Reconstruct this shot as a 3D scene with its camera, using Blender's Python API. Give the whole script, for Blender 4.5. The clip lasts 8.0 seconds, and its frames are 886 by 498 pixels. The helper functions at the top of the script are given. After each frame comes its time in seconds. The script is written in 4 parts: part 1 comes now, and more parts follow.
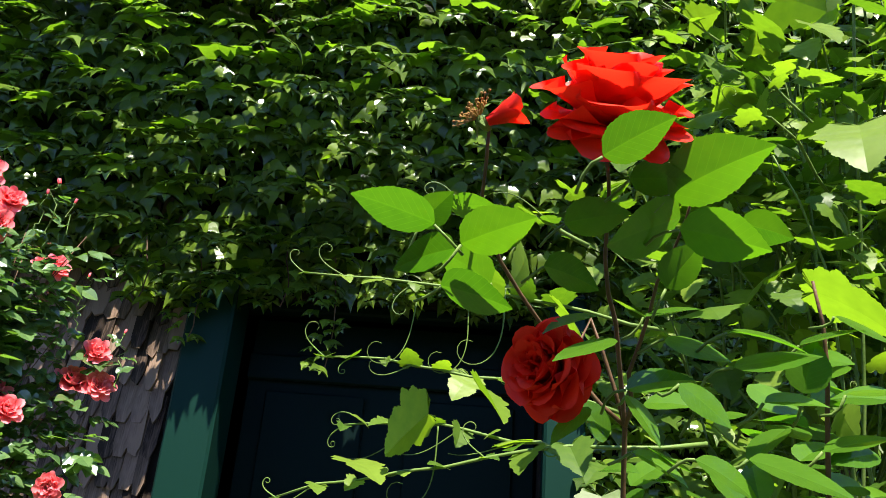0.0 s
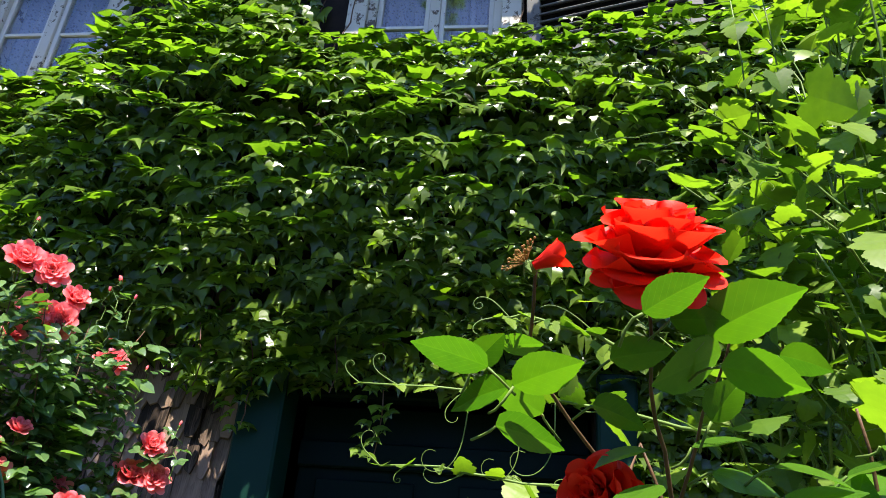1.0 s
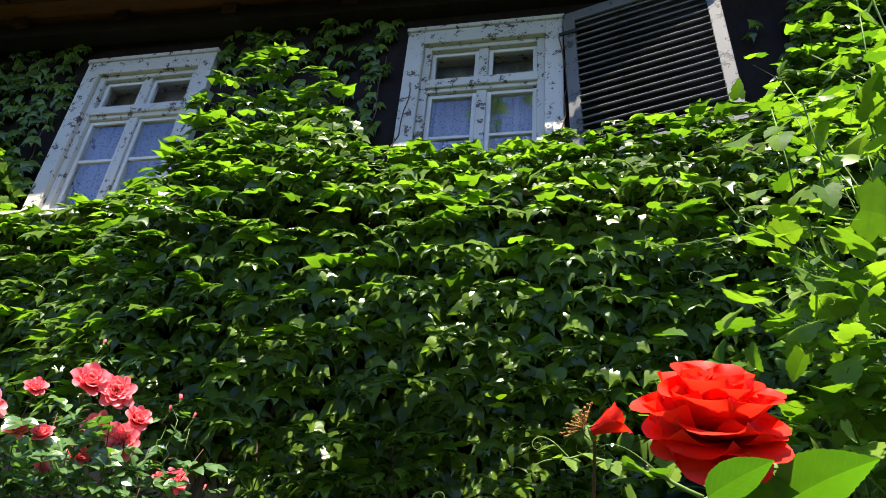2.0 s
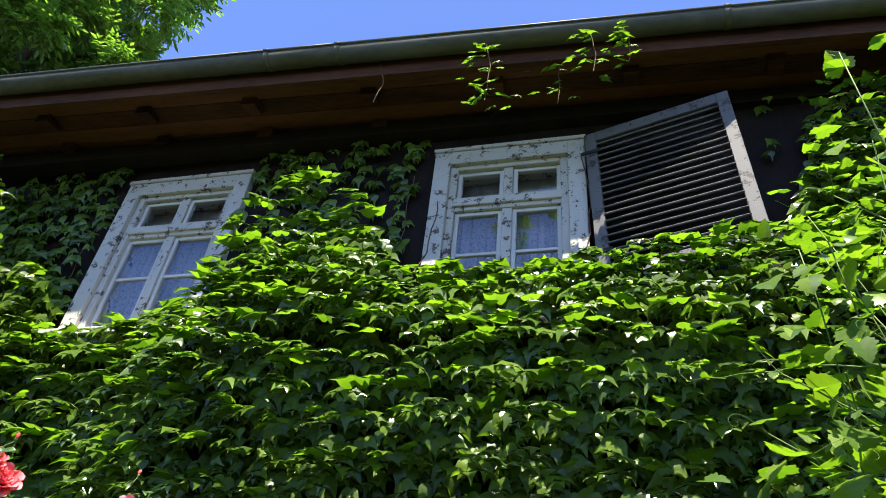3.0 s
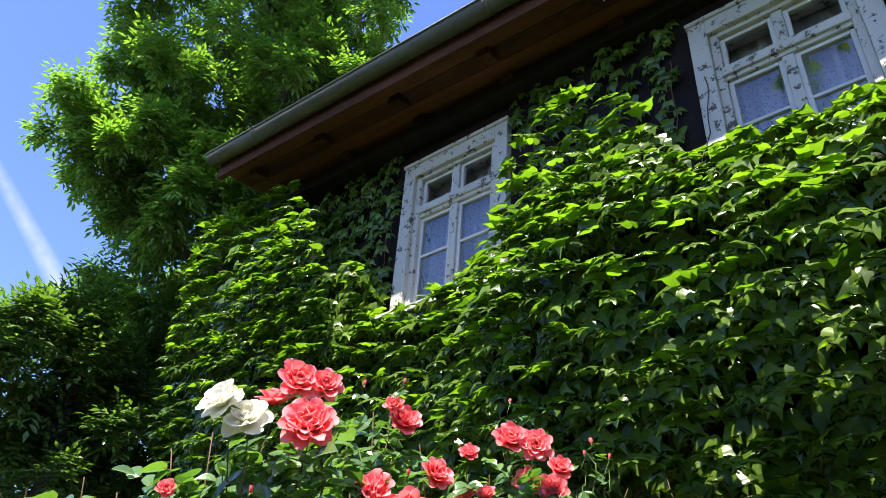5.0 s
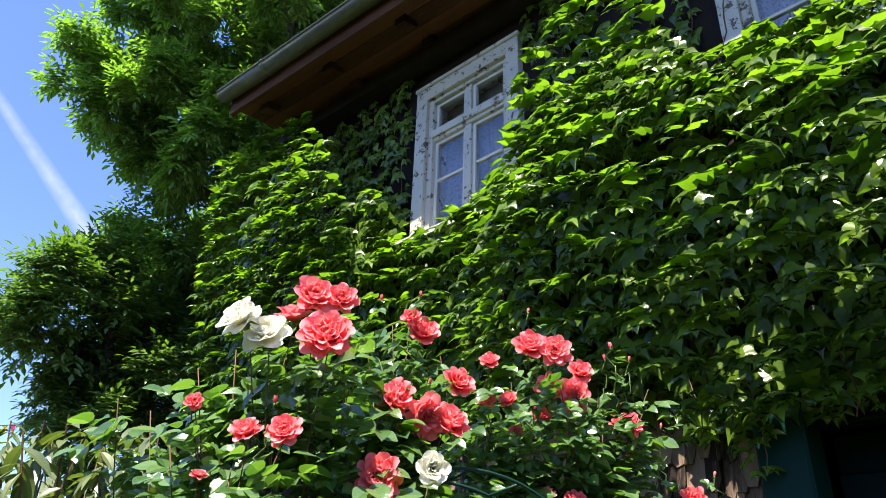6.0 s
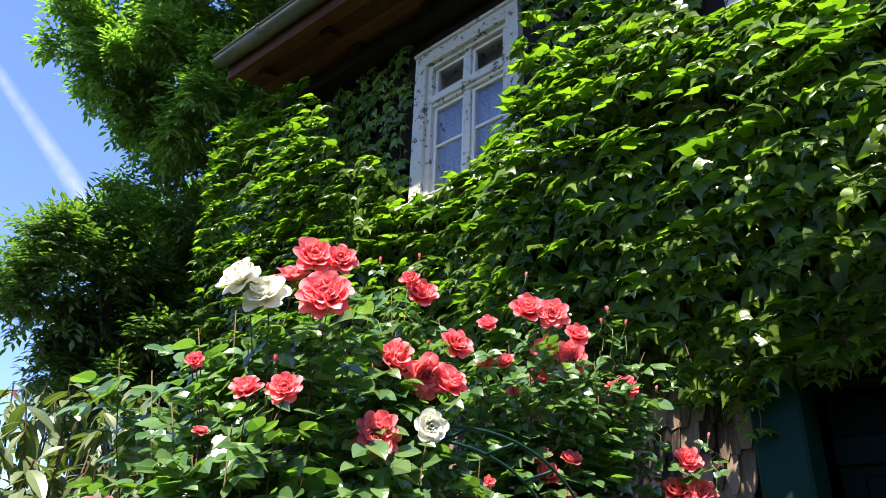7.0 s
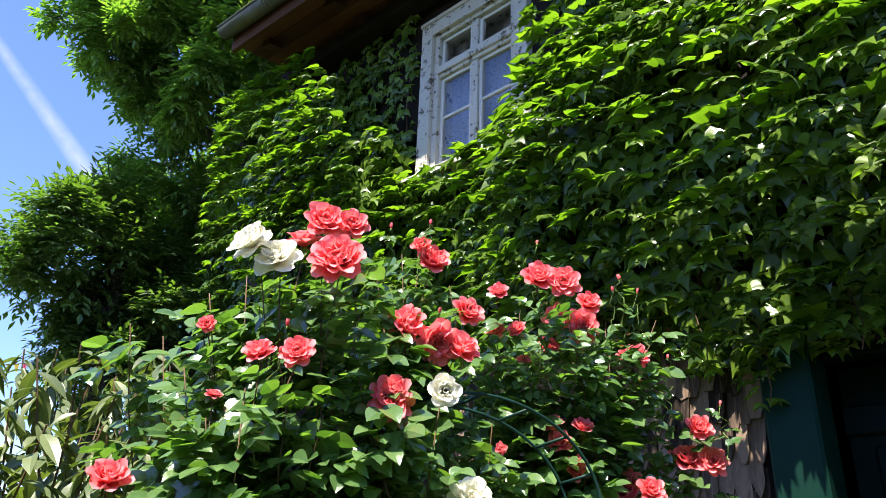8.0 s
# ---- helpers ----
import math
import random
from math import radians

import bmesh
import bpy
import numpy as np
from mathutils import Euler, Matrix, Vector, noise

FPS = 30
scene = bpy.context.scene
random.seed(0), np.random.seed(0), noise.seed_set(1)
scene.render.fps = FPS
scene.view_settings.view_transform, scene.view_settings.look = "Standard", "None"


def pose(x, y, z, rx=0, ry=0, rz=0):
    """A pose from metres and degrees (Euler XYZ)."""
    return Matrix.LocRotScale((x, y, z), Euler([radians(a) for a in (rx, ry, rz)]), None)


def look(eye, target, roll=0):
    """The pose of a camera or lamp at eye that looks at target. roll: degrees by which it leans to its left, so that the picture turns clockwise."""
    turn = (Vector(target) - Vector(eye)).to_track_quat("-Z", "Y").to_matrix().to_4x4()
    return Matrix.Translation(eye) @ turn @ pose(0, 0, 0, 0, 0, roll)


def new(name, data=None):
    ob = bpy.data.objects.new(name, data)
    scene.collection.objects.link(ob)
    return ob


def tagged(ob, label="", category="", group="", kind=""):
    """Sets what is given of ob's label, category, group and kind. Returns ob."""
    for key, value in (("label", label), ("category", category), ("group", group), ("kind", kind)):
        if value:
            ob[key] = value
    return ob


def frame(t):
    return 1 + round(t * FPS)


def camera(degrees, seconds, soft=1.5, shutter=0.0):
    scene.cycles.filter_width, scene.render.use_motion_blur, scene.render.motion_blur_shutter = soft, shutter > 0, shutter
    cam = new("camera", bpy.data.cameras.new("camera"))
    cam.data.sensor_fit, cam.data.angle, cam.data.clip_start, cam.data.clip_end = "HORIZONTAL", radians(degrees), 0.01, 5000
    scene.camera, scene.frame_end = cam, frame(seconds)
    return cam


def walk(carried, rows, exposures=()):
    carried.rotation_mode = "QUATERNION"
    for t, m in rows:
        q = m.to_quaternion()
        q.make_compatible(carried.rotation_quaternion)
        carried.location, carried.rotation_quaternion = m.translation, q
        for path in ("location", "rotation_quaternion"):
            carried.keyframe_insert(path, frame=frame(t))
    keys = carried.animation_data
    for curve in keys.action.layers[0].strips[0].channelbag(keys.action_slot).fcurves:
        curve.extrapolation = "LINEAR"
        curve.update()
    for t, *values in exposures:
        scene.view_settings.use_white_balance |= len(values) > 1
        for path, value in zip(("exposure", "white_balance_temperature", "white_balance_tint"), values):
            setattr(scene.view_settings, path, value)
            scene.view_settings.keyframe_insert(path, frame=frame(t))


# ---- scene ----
cam = camera(62.5, 8.0, soft=0.8)
PATH = [
    (0, (0.091, 0.649, 1.588), (-0.041, 2.528, 2.259), 4.7),
    (0.5, (0.085, 0.643, 1.604), (-0.093, 2.497, 2.332), 4.7),
    (1, (0.087, 0.6, 1.614), (-0.172, 2.393, 2.461), 4.7),
    (1.5, (0.087, 0.58, 1.63), (-0.243, 2.306, 2.585), 4.6),
    (2, (0.087, 0.565, 1.65), (-0.308, 2.212, 2.714), 5.2),
    (3.5, (0.036, 0.448, 1.693), (-0.485, 1.849, 3.022), 6.8),
    (4, (-0.019, 0.48, 1.658), (-0.757, 1.808, 2.959), 7.8),
    (4.5, (-0.067, 0.523, 1.63), (-1.006, 1.797, 2.852), 6.4),
    (5, (-0.087, 0.544, 1.608), (-1.201, 1.782, 2.715), 4.4),
    (6.5, (-0.066, 0.591, 1.554), (-1.301, 1.886, 2.447), 1.4),
    (7, (-0.072, 0.585, 1.549), (-1.315, 1.893, 2.411), 1.9),
    (7.5, (-0.085, 0.58, 1.545), (-1.341, 1.889, 2.386), 1.9),
    (8, (-0.106, 0.595, 1.534), (-1.376, 1.916, 2.335), 2.0),
]
walk(cam, [(t, look(eye, target, roll)) for t, eye, target, roll in PATH])

# ---- light ----
SUN_EL, SUN_AZ = 63.5, 15.0          # height, and degrees to the right of straight behind the viewer
world = bpy.data.worlds.new("sky")
scene.world = world
world.use_nodes = True
wn, wl = world.node_tree.nodes, world.node_tree.links
sky = wn.new("ShaderNodeTexSky")
sky.sky_type, sky.sun_disc = "NISHITA", False
sky.sun_elevation, sky.sun_rotation = radians(SUN_EL), radians(180 - SUN_AZ)
sky.air_density, sky.dust_density, sky.ozone_density = 1.0, 0.3, 2.0
wn["Background"].inputs[1].default_value = 0.074
vivid = wn.new("ShaderNodeHueSaturation")
vivid.inputs["Saturation"].default_value = 1.0
wl.new(sky.outputs[0], vivid.inputs["Color"])
tint = wn.new("ShaderNodeMix")
tint.data_type, tint.blend_type = "RGBA", "MULTIPLY"
tint.inputs[0].default_value, tint.inputs[7].default_value = 1.0, (1.04, 1.12, 1.58, 1)
wl.new(vivid.outputs[0], tint.inputs[6])
wl.new(tint.outputs[2], wn["Background"].inputs[0])
scene.view_settings.exposure = 1.65
sun_data = bpy.data.lights.new("sun", "SUN")
sun_data.energy, sun_data.angle, sun_data.color = 5.0, radians(0.5), (1.0, 0.925, 0.80)
sun = new("sun", sun_data)
sun_way = Vector((math.sin(radians(SUN_AZ)) * math.cos(radians(SUN_EL)),
                  -math.cos(radians(SUN_AZ)) * math.cos(radians(SUN_EL)), math.sin(radians(SUN_EL))))
sun.matrix_world = look(sun_way * 50, (0, 0, 0))


# ---- materials ----
def material(name, build):
    m = bpy.data.materials.new(name)
    m.use_nodes = True
    nt = m.node_tree
    build(nt, nt.nodes["Principled BSDF"], nt.nodes["Material Output"])
    return m


def node(nt, kind, **sets):
    n = nt.nodes.new("ShaderNode" + kind)
    for k, v in sets.items():
        n.inputs[k.replace("_", " ")].default_value = v
    return n


def ramp(nt, src, stops):
    r = nt.nodes.new("ShaderNodeValToRGB")
    el = r.color_ramp.elements
    while len(el) < len(stops):
        el.new(0.5)
    for e, (p, c) in zip(el, stops):
        e.position, e.color = p, (*c, 1)
    nt.links.new(src, r.inputs[0])
    return r


def coords(nt, scale=(1, 1, 1)):
    tc = nt.nodes.new("ShaderNodeTexCoord")
    mp = nt.nodes.new("ShaderNodeMapping")
    mp.inputs["Scale"].default_value = scale
    nt.links.new(tc.outputs["Object"], mp.inputs[0])
    return mp.outputs[0]


def math_node(nt, op, a, b=None):
    n = nt.nodes.new("ShaderNodeMath")
    n.operation = op
    for i, v in enumerate((a, b)):
        if v is None:
            continue
        if isinstance(v, (int, float)):
            n.inputs[i].default_value = v
        else:
            nt.links.new(v, n.inputs[i])
    return n.outputs[0]


def mixed(nt, fac, a, b, mode="MIX"):
    n = nt.nodes.new("ShaderNodeMix")
    n.data_type, n.blend_type = "RGBA", mode
    for i, v in ((0, fac), (6, a), (7, b)):
        if isinstance(v, (int, float)):
            n.inputs[i].default_value = v
        elif isinstance(v, tuple):
            n.inputs[i].default_value = (*v, 1)
        else:
            nt.links.new(v, n.inputs[i])
    return n.outputs[2]


def bumped(nt, bsdf, height, strength, distance):
    b = node(nt, "Bump", Strength=strength, Distance=distance)
    nt.links.new(height, b.inputs["Height"])
    nt.links.new(b.outputs[0], bsdf.inputs["Normal"])


def rough_mat(name, dark, light, scale, rough, stretch=(1, 1, 1), bump=0.4, depth=0.004, fine=None, metal=0.0, own=0.0):
    """Two scales of noise between two colours; own: how far single pieces differ."""
    def build(nt, b, out):
        v = coords(nt, stretch)
        big, small = node(nt, "TexNoise", Scale=scale, Detail=6.0, Roughness=0.65), node(nt, "TexNoise", Scale=scale * 9, Detail=4.0)
        for n in (big, small):
            nt.links.new(v, n.inputs["Vector"])
        f = math_node(nt, "ADD", math_node(nt, "MULTIPLY", big.outputs[0], 0.65), math_node(nt, "MULTIPLY", small.outputs[0], 0.35))
        if own:
            oi = nt.nodes.new("ShaderNodeObjectInfo")
            f = math_node(nt, "ADD", f, math_node(nt, "MULTIPLY", math_node(nt, "SUBTRACT", oi.outputs["Random"], 0.5), own))
        r = ramp(nt, f, [(0.3, dark), (0.7, light)])
        nt.links.new(r.outputs[0], b.inputs["Base Color"])
        b.inputs["Roughness"].default_value, b.inputs["Metallic"].default_value = rough, metal
        b.inputs["Specular IOR Level"].default_value = 0.2
        bumped(nt, b, f, bump, depth)
    return material(name, build)


def flaking(name, paint, bare, amount, stretch, gloss=0.3):
    """Paint on wood, chipped and cracked along the grain."""
    def build(nt, b, out):
        v = coords(nt, stretch)
        chip, grain, dirt = node(nt, "TexNoise", Scale=14.0, Detail=8.0, Roughness=0.75), node(nt, "TexNoise", Scale=60.0, Detail=3.0), node(nt, "TexNoise", Scale=2.2, Detail=5.0)
        for n in (chip, grain):
            nt.links.new(v, n.inputs["Vector"])
        nt.links.new(coords(nt), dirt.inputs["Vector"])
        worn = ramp(nt, chip.outputs[0], [(amount - 0.015, (0, 0, 0)), (amount + 0.015, (1, 1, 1))]).outputs[0]
        aged = mixed(nt, math_node(nt, "MULTIPLY", dirt.outputs[0], 0.55), paint, tuple(c * 0.6 for c in paint))
        wood = mixed(nt, grain.outputs[0], tuple(c * 0.5 for c in bare), bare)
        nt.links.new(mixed(nt, worn, wood, aged), b.inputs["Base Color"])
        b.inputs["Roughness"].default_value = 0.55
        b.inputs["Specular IOR Level"].default_value = gloss
        bumped(nt, b, math_node(nt, "ADD", worn, math_node(nt, "MULTIPLY", grain.outputs[0], 0.4)), 0.6, 0.0015)
    return material(name, build)


def leaf_mat(name, dark, light, sheer, rough=0.33, veins=0.0, sheen=0.5):
    """Leaf: a glossy upper coat over green that lets some light through."""
    def build(nt, b, out):
        geo, oi = nt.nodes.new("ShaderNodeNewGeometry"), nt.nodes.new("ShaderNodeObjectInfo")
        rnd = math_node(nt, "FRACT", math_node(nt, "ADD", geo.outputs["Random Per Island"], oi.outputs["Random"]))
        n = node(nt, "TexNoise", Scale=5.0, Detail=5.0)
        nt.links.new(nt.nodes.new("ShaderNodeUVMap").outputs[0], n.inputs["Vector"])
        f = math_node(nt, "ADD", math_node(nt, "MULTIPLY", rnd, 0.75), math_node(nt, "MULTIPLY", n.outputs[0], 0.35))
        col = ramp(nt, f, [(0.1, dark), (0.6, tuple((a + c) / 2 for a, c in zip(dark, light))), (1.0, light)]).outputs[0]
        height = n.outputs[0]
        if veins:
            uv = nt.nodes.new("ShaderNodeUVMap")
            sep = nt.nodes.new("ShaderNodeSeparateXYZ")
            nt.links.new(uv.outputs[0], sep.inputs[0])
            across = math_node(nt, "ABSOLUTE", sep.outputs[1])
            wave = math_node(nt, "SINE", math_node(nt, "MULTIPLY", math_node(nt, "SUBTRACT", sep.outputs[0], math_node(nt, "MULTIPLY", across, 0.8)), 58.0))
            side = ramp(nt, wave, [(0.93, (0, 0, 0)), (1.0, (1, 1, 1))]).outputs[0]
            mid = ramp(nt, across, [(0.0, (1, 1, 1)), (0.025, (0, 0, 0))]).outputs[0]
            vein = math_node(nt, "MAXIMUM", side, mid)
            col = mixed(nt, math_node(nt, "MULTIPLY", vein, veins), col, tuple(min(1, c * 1.45 + 0.01) for c in light))
            height = math_node(nt, "SUBTRACT", math_node(nt, "MULTIPLY", height, 0.6), math_node(nt, "MULTIPLY", vein, 0.12))
        nt.links.new(col, b.inputs["Base Color"])
        b.inputs["Roughness"].default_value = rough
        b.inputs["Specular IOR Level"].default_value = sheen
        bumped(nt, b, height, 0.35, 0.0012)
        tr = nt.nodes.new("ShaderNodeBsdfTranslucent")
        tint = mixed(nt, 1.0, col, (1.7, 2.0, 0.45), "MULTIPLY")
        nt.links.new(tint, tr.inputs[0])
        mx = node(nt, "MixShader")
        mx.inputs[0].default_value = sheer
        nt.links.new(b.outputs[0], mx.inputs[1])
        nt.links.new(tr.outputs[0], mx.inputs[2])
        nt.links.new(mx.outputs[0], out.inputs[0])
    return material(name, build)


def petal_mat(name, base, rim, sheer=0.3, rough=0.5):
    def build(nt, b, out):
        uv = nt.nodes.new("ShaderNodeUVMap")
        sep = nt.nodes.new("ShaderNodeSeparateXYZ")
        nt.links.new(uv.outputs[0], sep.inputs[0])
        n = node(nt, "TexNoise", Scale=60.0, Detail=3.0)
        geo = nt.nodes.new("ShaderNodeNewGeometry")
        nt.links.new(coords(nt), n.inputs["Vector"])
        f = math_node(nt, "ADD", math_node(nt, "MULTIPLY", sep.outputs[0], 0.7), math_node(nt, "ADD", math_node(nt, "MULTIPLY", n.outputs[0], 0.25), math_node(nt, "MULTIPLY", geo.outputs["Random Per Island"], 0.25)))
        col = ramp(nt, f, [(0.25, base), (1.0, rim)]).outputs[0]
        nt.links.new(col, b.inputs["Base Color"])
        b.inputs["Roughness"].default_value = rough
        b.inputs["Specular IOR Level"].default_value = 0.3
        bumped(nt, b, n.outputs[0], 0.2, 0.001)
        tr = nt.nodes.new("ShaderNodeBsdfTranslucent")
        nt.links.new(col, tr.inputs[0])
        mx = node(nt, "MixShader")
        mx.inputs[0].default_value = sheer
        nt.links.new(b.outputs[0], mx.inputs[1])
        nt.links.new(tr.outputs[0], mx.inputs[2])
        nt.links.new(mx.outputs[0], out.inputs[0])
    return material(name, build)


def glass_build(nt, b, out):
    n = node(nt, "TexNoise", Scale=3.0, Detail=2.0)
    nt.links.new(coords(nt), n.inputs["Vector"])
    bumped(nt, b, n.outputs[0], 0.15, 0.002)
    b.inputs["Base Color"].default_value = (0.96, 0.98, 0.98, 1)
    b.inputs["Roughness"].default_value = 0.02
    b.inputs["Transmission Weight"].default_value = 1.0
    b.inputs["IOR"].default_value = 1.5


def lace_build(nt, b, out):
    """Net curtain: threads with rows of small holes."""
    v = coords(nt)
    w = nt.nodes.new("ShaderNodeTexVoronoi")
    w.inputs["Scale"].default_value = 44.0
    nt.links.new(v, w.inputs["Vector"])
    hole = ramp(nt, w.outputs["Distance"], [(0.22, (0.62, 0.62, 0.62)), (0.40, (1, 1, 1))]).outputs[0]
    b.inputs["Base Color"].default_value = (0.27, 0.29, 0.34, 1)
    b.inputs["Roughness"].default_value = 0.9
    nt.links.new(hole, b.inputs["Alpha"])


M = {
    # dark weathered wood, lowered further so gaps in the ivy look shaded
    "wall": rough_mat("weathered_wall_shaded", (0.006, 0.0045, 0.004), (0.020, 0.014, 0.011), 5.0, 0.9, (1, 1, 0.4), 0.8, 0.01),
    "shingle": rough_mat("old_wood_shingle", (0.022, 0.015, 0.011), (0.25, 0.17, 0.12), 7.0, 0.85, (3, 3, 0.35), 0.9, 0.004, own=0.5),
    "white": flaking("chipped_white_paint", (0.52, 0.50, 0.42), (0.12, 0.095, 0.07), 0.43, (1, 1, 1)),
    "white_bar": flaking("white_glazing_paint", (0.60, 0.59, 0.53), (0.22, 0.19, 0.15), 0.33, (1, 1, 1)),
    # worn shutter and slat paint, darkened all over to carry the eave's shade
    "shutter": flaking("worn_grey_white_shaded", (0.125, 0.122, 0.112), (0.05, 0.043, 0.036), 0.43, (1, 1, 1)),
    "slat": flaking("weathered_slat_shaded", (0.13, 0.127, 0.118), (0.05, 0.043, 0.04), 0.44, (0.4, 1, 1)),
    "green": flaking("dark_green_paint", (0.003, 0.028, 0.019), (0.02, 0.028, 0.02), 0.28, (1, 1, 0.3), 0.15),
    # blue-green paint taken almost to black: the recess's shade is in this colour
    "door": flaking("blue_green_door_shaded", (0.002, 0.010, 0.009), (0.008, 0.008, 0.007), 0.28, (1, 1, 0.3), 0.08),
    "soffit": rough_mat("red_brown_board", (0.018, 0.007, 0.004), (0.115, 0.046, 0.020), 3.0, 0.75, (0.4, 2, 2), 0.4, 0.003, own=0.3),
    "gutter": rough_mat("tarnished_zinc", (0.048, 0.052, 0.036), (0.125, 0.125, 0.086), 3.0, 0.5, (0.5, 1, 1), 0.2, 0.002, metal=0.3),
    "tile": rough_mat("roof_tile", (0.06, 0.035, 0.025), (0.19, 0.10, 0.07), 4.0, 0.8, own=0.4),
    "iron": rough_mat("dark_iron", (0.012, 0.012, 0.012), (0.05, 0.048, 0.045), 20.0, 0.55, metal=0.5),
    "stone": rough_mat("pale_plaster", (0.45, 0.43, 0.40), (0.62, 0.60, 0.56), 3.0, 0.9),
    "interior": rough_mat("dim_room_wall", (0.10, 0.09, 0.08), (0.16, 0.15, 0.13), 2.0, 0.9),
    "ground": rough_mat("garden_ground", (0.02, 0.035, 0.012), (0.09, 0.10, 0.04), 1.5, 0.95, bump=0.8, depth=0.03),
    "bark": rough_mat("grey_bark", (0.03, 0.026, 0.02), (0.10, 0.085, 0.065), 6.0, 0.9, (2, 2, 0.4), 0.9, 0.02),
    "twig": rough_mat("brown_twig", (0.05, 0.028, 0.016), (0.16, 0.10, 0.06), 30.0, 0.75),
    "ivy_leaf": leaf_mat("ivy_leaf", (0.034, 0.076, 0.012), (0.165, 0.265, 0.030), 0.46, 0.25, 0.10, 0.55),
    "rose_leaf": leaf_mat("rose_leaf", (0.040, 0.096, 0.030), (0.150, 0.245, 0.085), 0.34, 0.20, 0.1, 1.0),
    "near_leaf": leaf_mat("near_rose_leaf", (0.034, 0.102, 0.010), (0.098, 0.215, 0.016), 0.42, 0.24, 0.10, 0.5),
    "grape_leaf": leaf_mat("grape_leaf", (0.040, 0.100, 0.012), (0.205, 0.300, 0.036), 0.42, 0.42, 0.0, 0.25),
    "tree_leaf": leaf_mat("tree_leaf", (0.055, 0.120, 0.036), (0.21, 0.32, 0.10), 0.48, 0.36, 0.0, 0.5),
    "elder_leaf": leaf_mat("elder_leaf", (0.036, 0.080, 0.024), (0.14, 0.22, 0.065), 0.38, 0.36, 0.0, 0.5),
    "shrub_leaf": leaf_mat("shrub_leaf", (0.055, 0.085, 0.032), (0.17, 0.20, 0.09), 0.25, 0.38, 0.2, 0.5),
    "green_stem": rough_mat("green_stem", (0.07, 0.13, 0.025), (0.17, 0.25, 0.06), 25.0, 0.5),
    "red_stem": rough_mat("reddish_stem", (0.06, 0.045, 0.02), (0.16, 0.08, 0.045), 25.0, 0.55),
    "red": petal_mat("red_petal", (0.66, 0.006, 0.004), (0.95, 0.036, 0.012), 0.42),
    "coral": petal_mat("coral_petal", (0.80, 0.016, 0.026), (1.0, 0.31, 0.33), 0.40),
    "white_petal": petal_mat("cream_petal", (0.88, 0.84, 0.60), (0.93, 0.92, 0.84), 0.30),
    "stamen": rough_mat("dry_stamen", (0.18, 0.08, 0.02), (0.42, 0.25, 0.07), 60.0, 0.8),
    "arch": flaking("green_coated_steel", (0.007, 0.042, 0.032), (0.02, 0.03, 0.025), 0.25, (1, 1, 1)),
    "valance": rough_mat("grey_valance", (0.26, 0.26, 0.23), (0.46, 0.45, 0.40), 6.0, 0.9),
    "glass": material("window_glass", glass_build),
    "lace": material("net_curtain", lace_build),
}


# ---- building blocks ----
def mesh_of(name, bm, mat, smooth=False):
    me = bpy.data.meshes.new(name)
    bm.to_mesh(me)
    bm.free()
    me.materials.append(mat)
    if smooth:
        me.shade_smooth()
    return me


def part(name, bm, mat, parent=None, label="", smooth=False):
    ob = new(name, mesh_of(name, bm, mat, smooth))
    if parent is not None:
        ob.parent = parent
    if label:
        tagged(ob, label)
    return ob


def thing(name, at, label, category, group="", kind=""):
    e = new(name)
    e.location = at
    e.empty_display_size = 0.1
    return tagged(e, label, category, group, kind)


def box(bm, x0, x1, y0, y1, z0, z1, bevel=0.0, m=None):
    r = bmesh.ops.create_cube(bm, size=1.0)
    mm = Matrix.Translation(((x0 + x1) / 2, (y0 + y1) / 2, (z0 + z1) / 2)) @ Matrix.Diagonal((x1 - x0, y1 - y0, z1 - z0, 1))
    bmesh.ops.transform(bm, matrix=(m @ mm) if m is not None else mm, verts=r["verts"])
    if bevel:
        edges = list({e for v in r["verts"] for e in v.link_edges})
        bmesh.ops.bevel(bm, geom=edges, offset=bevel, segments=1, affect="EDGES")
    return bm


def boxes(*rows, bevel=0.0):
    bm = bmesh.new()
    for r in rows:
        box(bm, *r, bevel=bevel)
    return bm


def tube_into(bm, pts, radii, sides=6):
    """A tapered round stem along points."""
    pts = [Vector(p) for p in pts]
    rings = []
    for i, p in enumerate(pts):
        d = (pts[min(i + 1, len(pts) - 1)] - pts[max(i - 1, 0)]).normalized()
        a = d.cross(Vector((0.31, 0.87, 0.38))).normalized()
        b = d.cross(a)
        r = radii[i] if isinstance(radii, (list, tuple)) else radii
        rings.append([bm.verts.new(p + (a * math.cos(2 * math.pi * k / sides) + b * math.sin(2 * math.pi * k / sides)) * r) for k in range(sides)])
    for u, v in zip(rings, rings[1:]):
        for k in range(sides):
            bm.faces.new((u[k], u[(k + 1) % sides], v[(k + 1) % sides], v[k]))
    bm.faces.new(rings[0][::-1])
    bm.faces.new(rings[-1])
    return bm


def bend(a, b, sag, n=6, wobble=0.0, rng=random):
    """Points of a soft curve from a to b that bows by sag."""
    a, b, s = Vector(a), Vector(b), Vector(sag)
    return [a.lerp(b, i / n) + s * (4 * (i / n) * (1 - i / n)) + Vector((rng.uniform(-1, 1), rng.uniform(-1, 1), rng.uniform(-1, 1))) * wobble * (0 < i < n) for i in range(n + 1)]


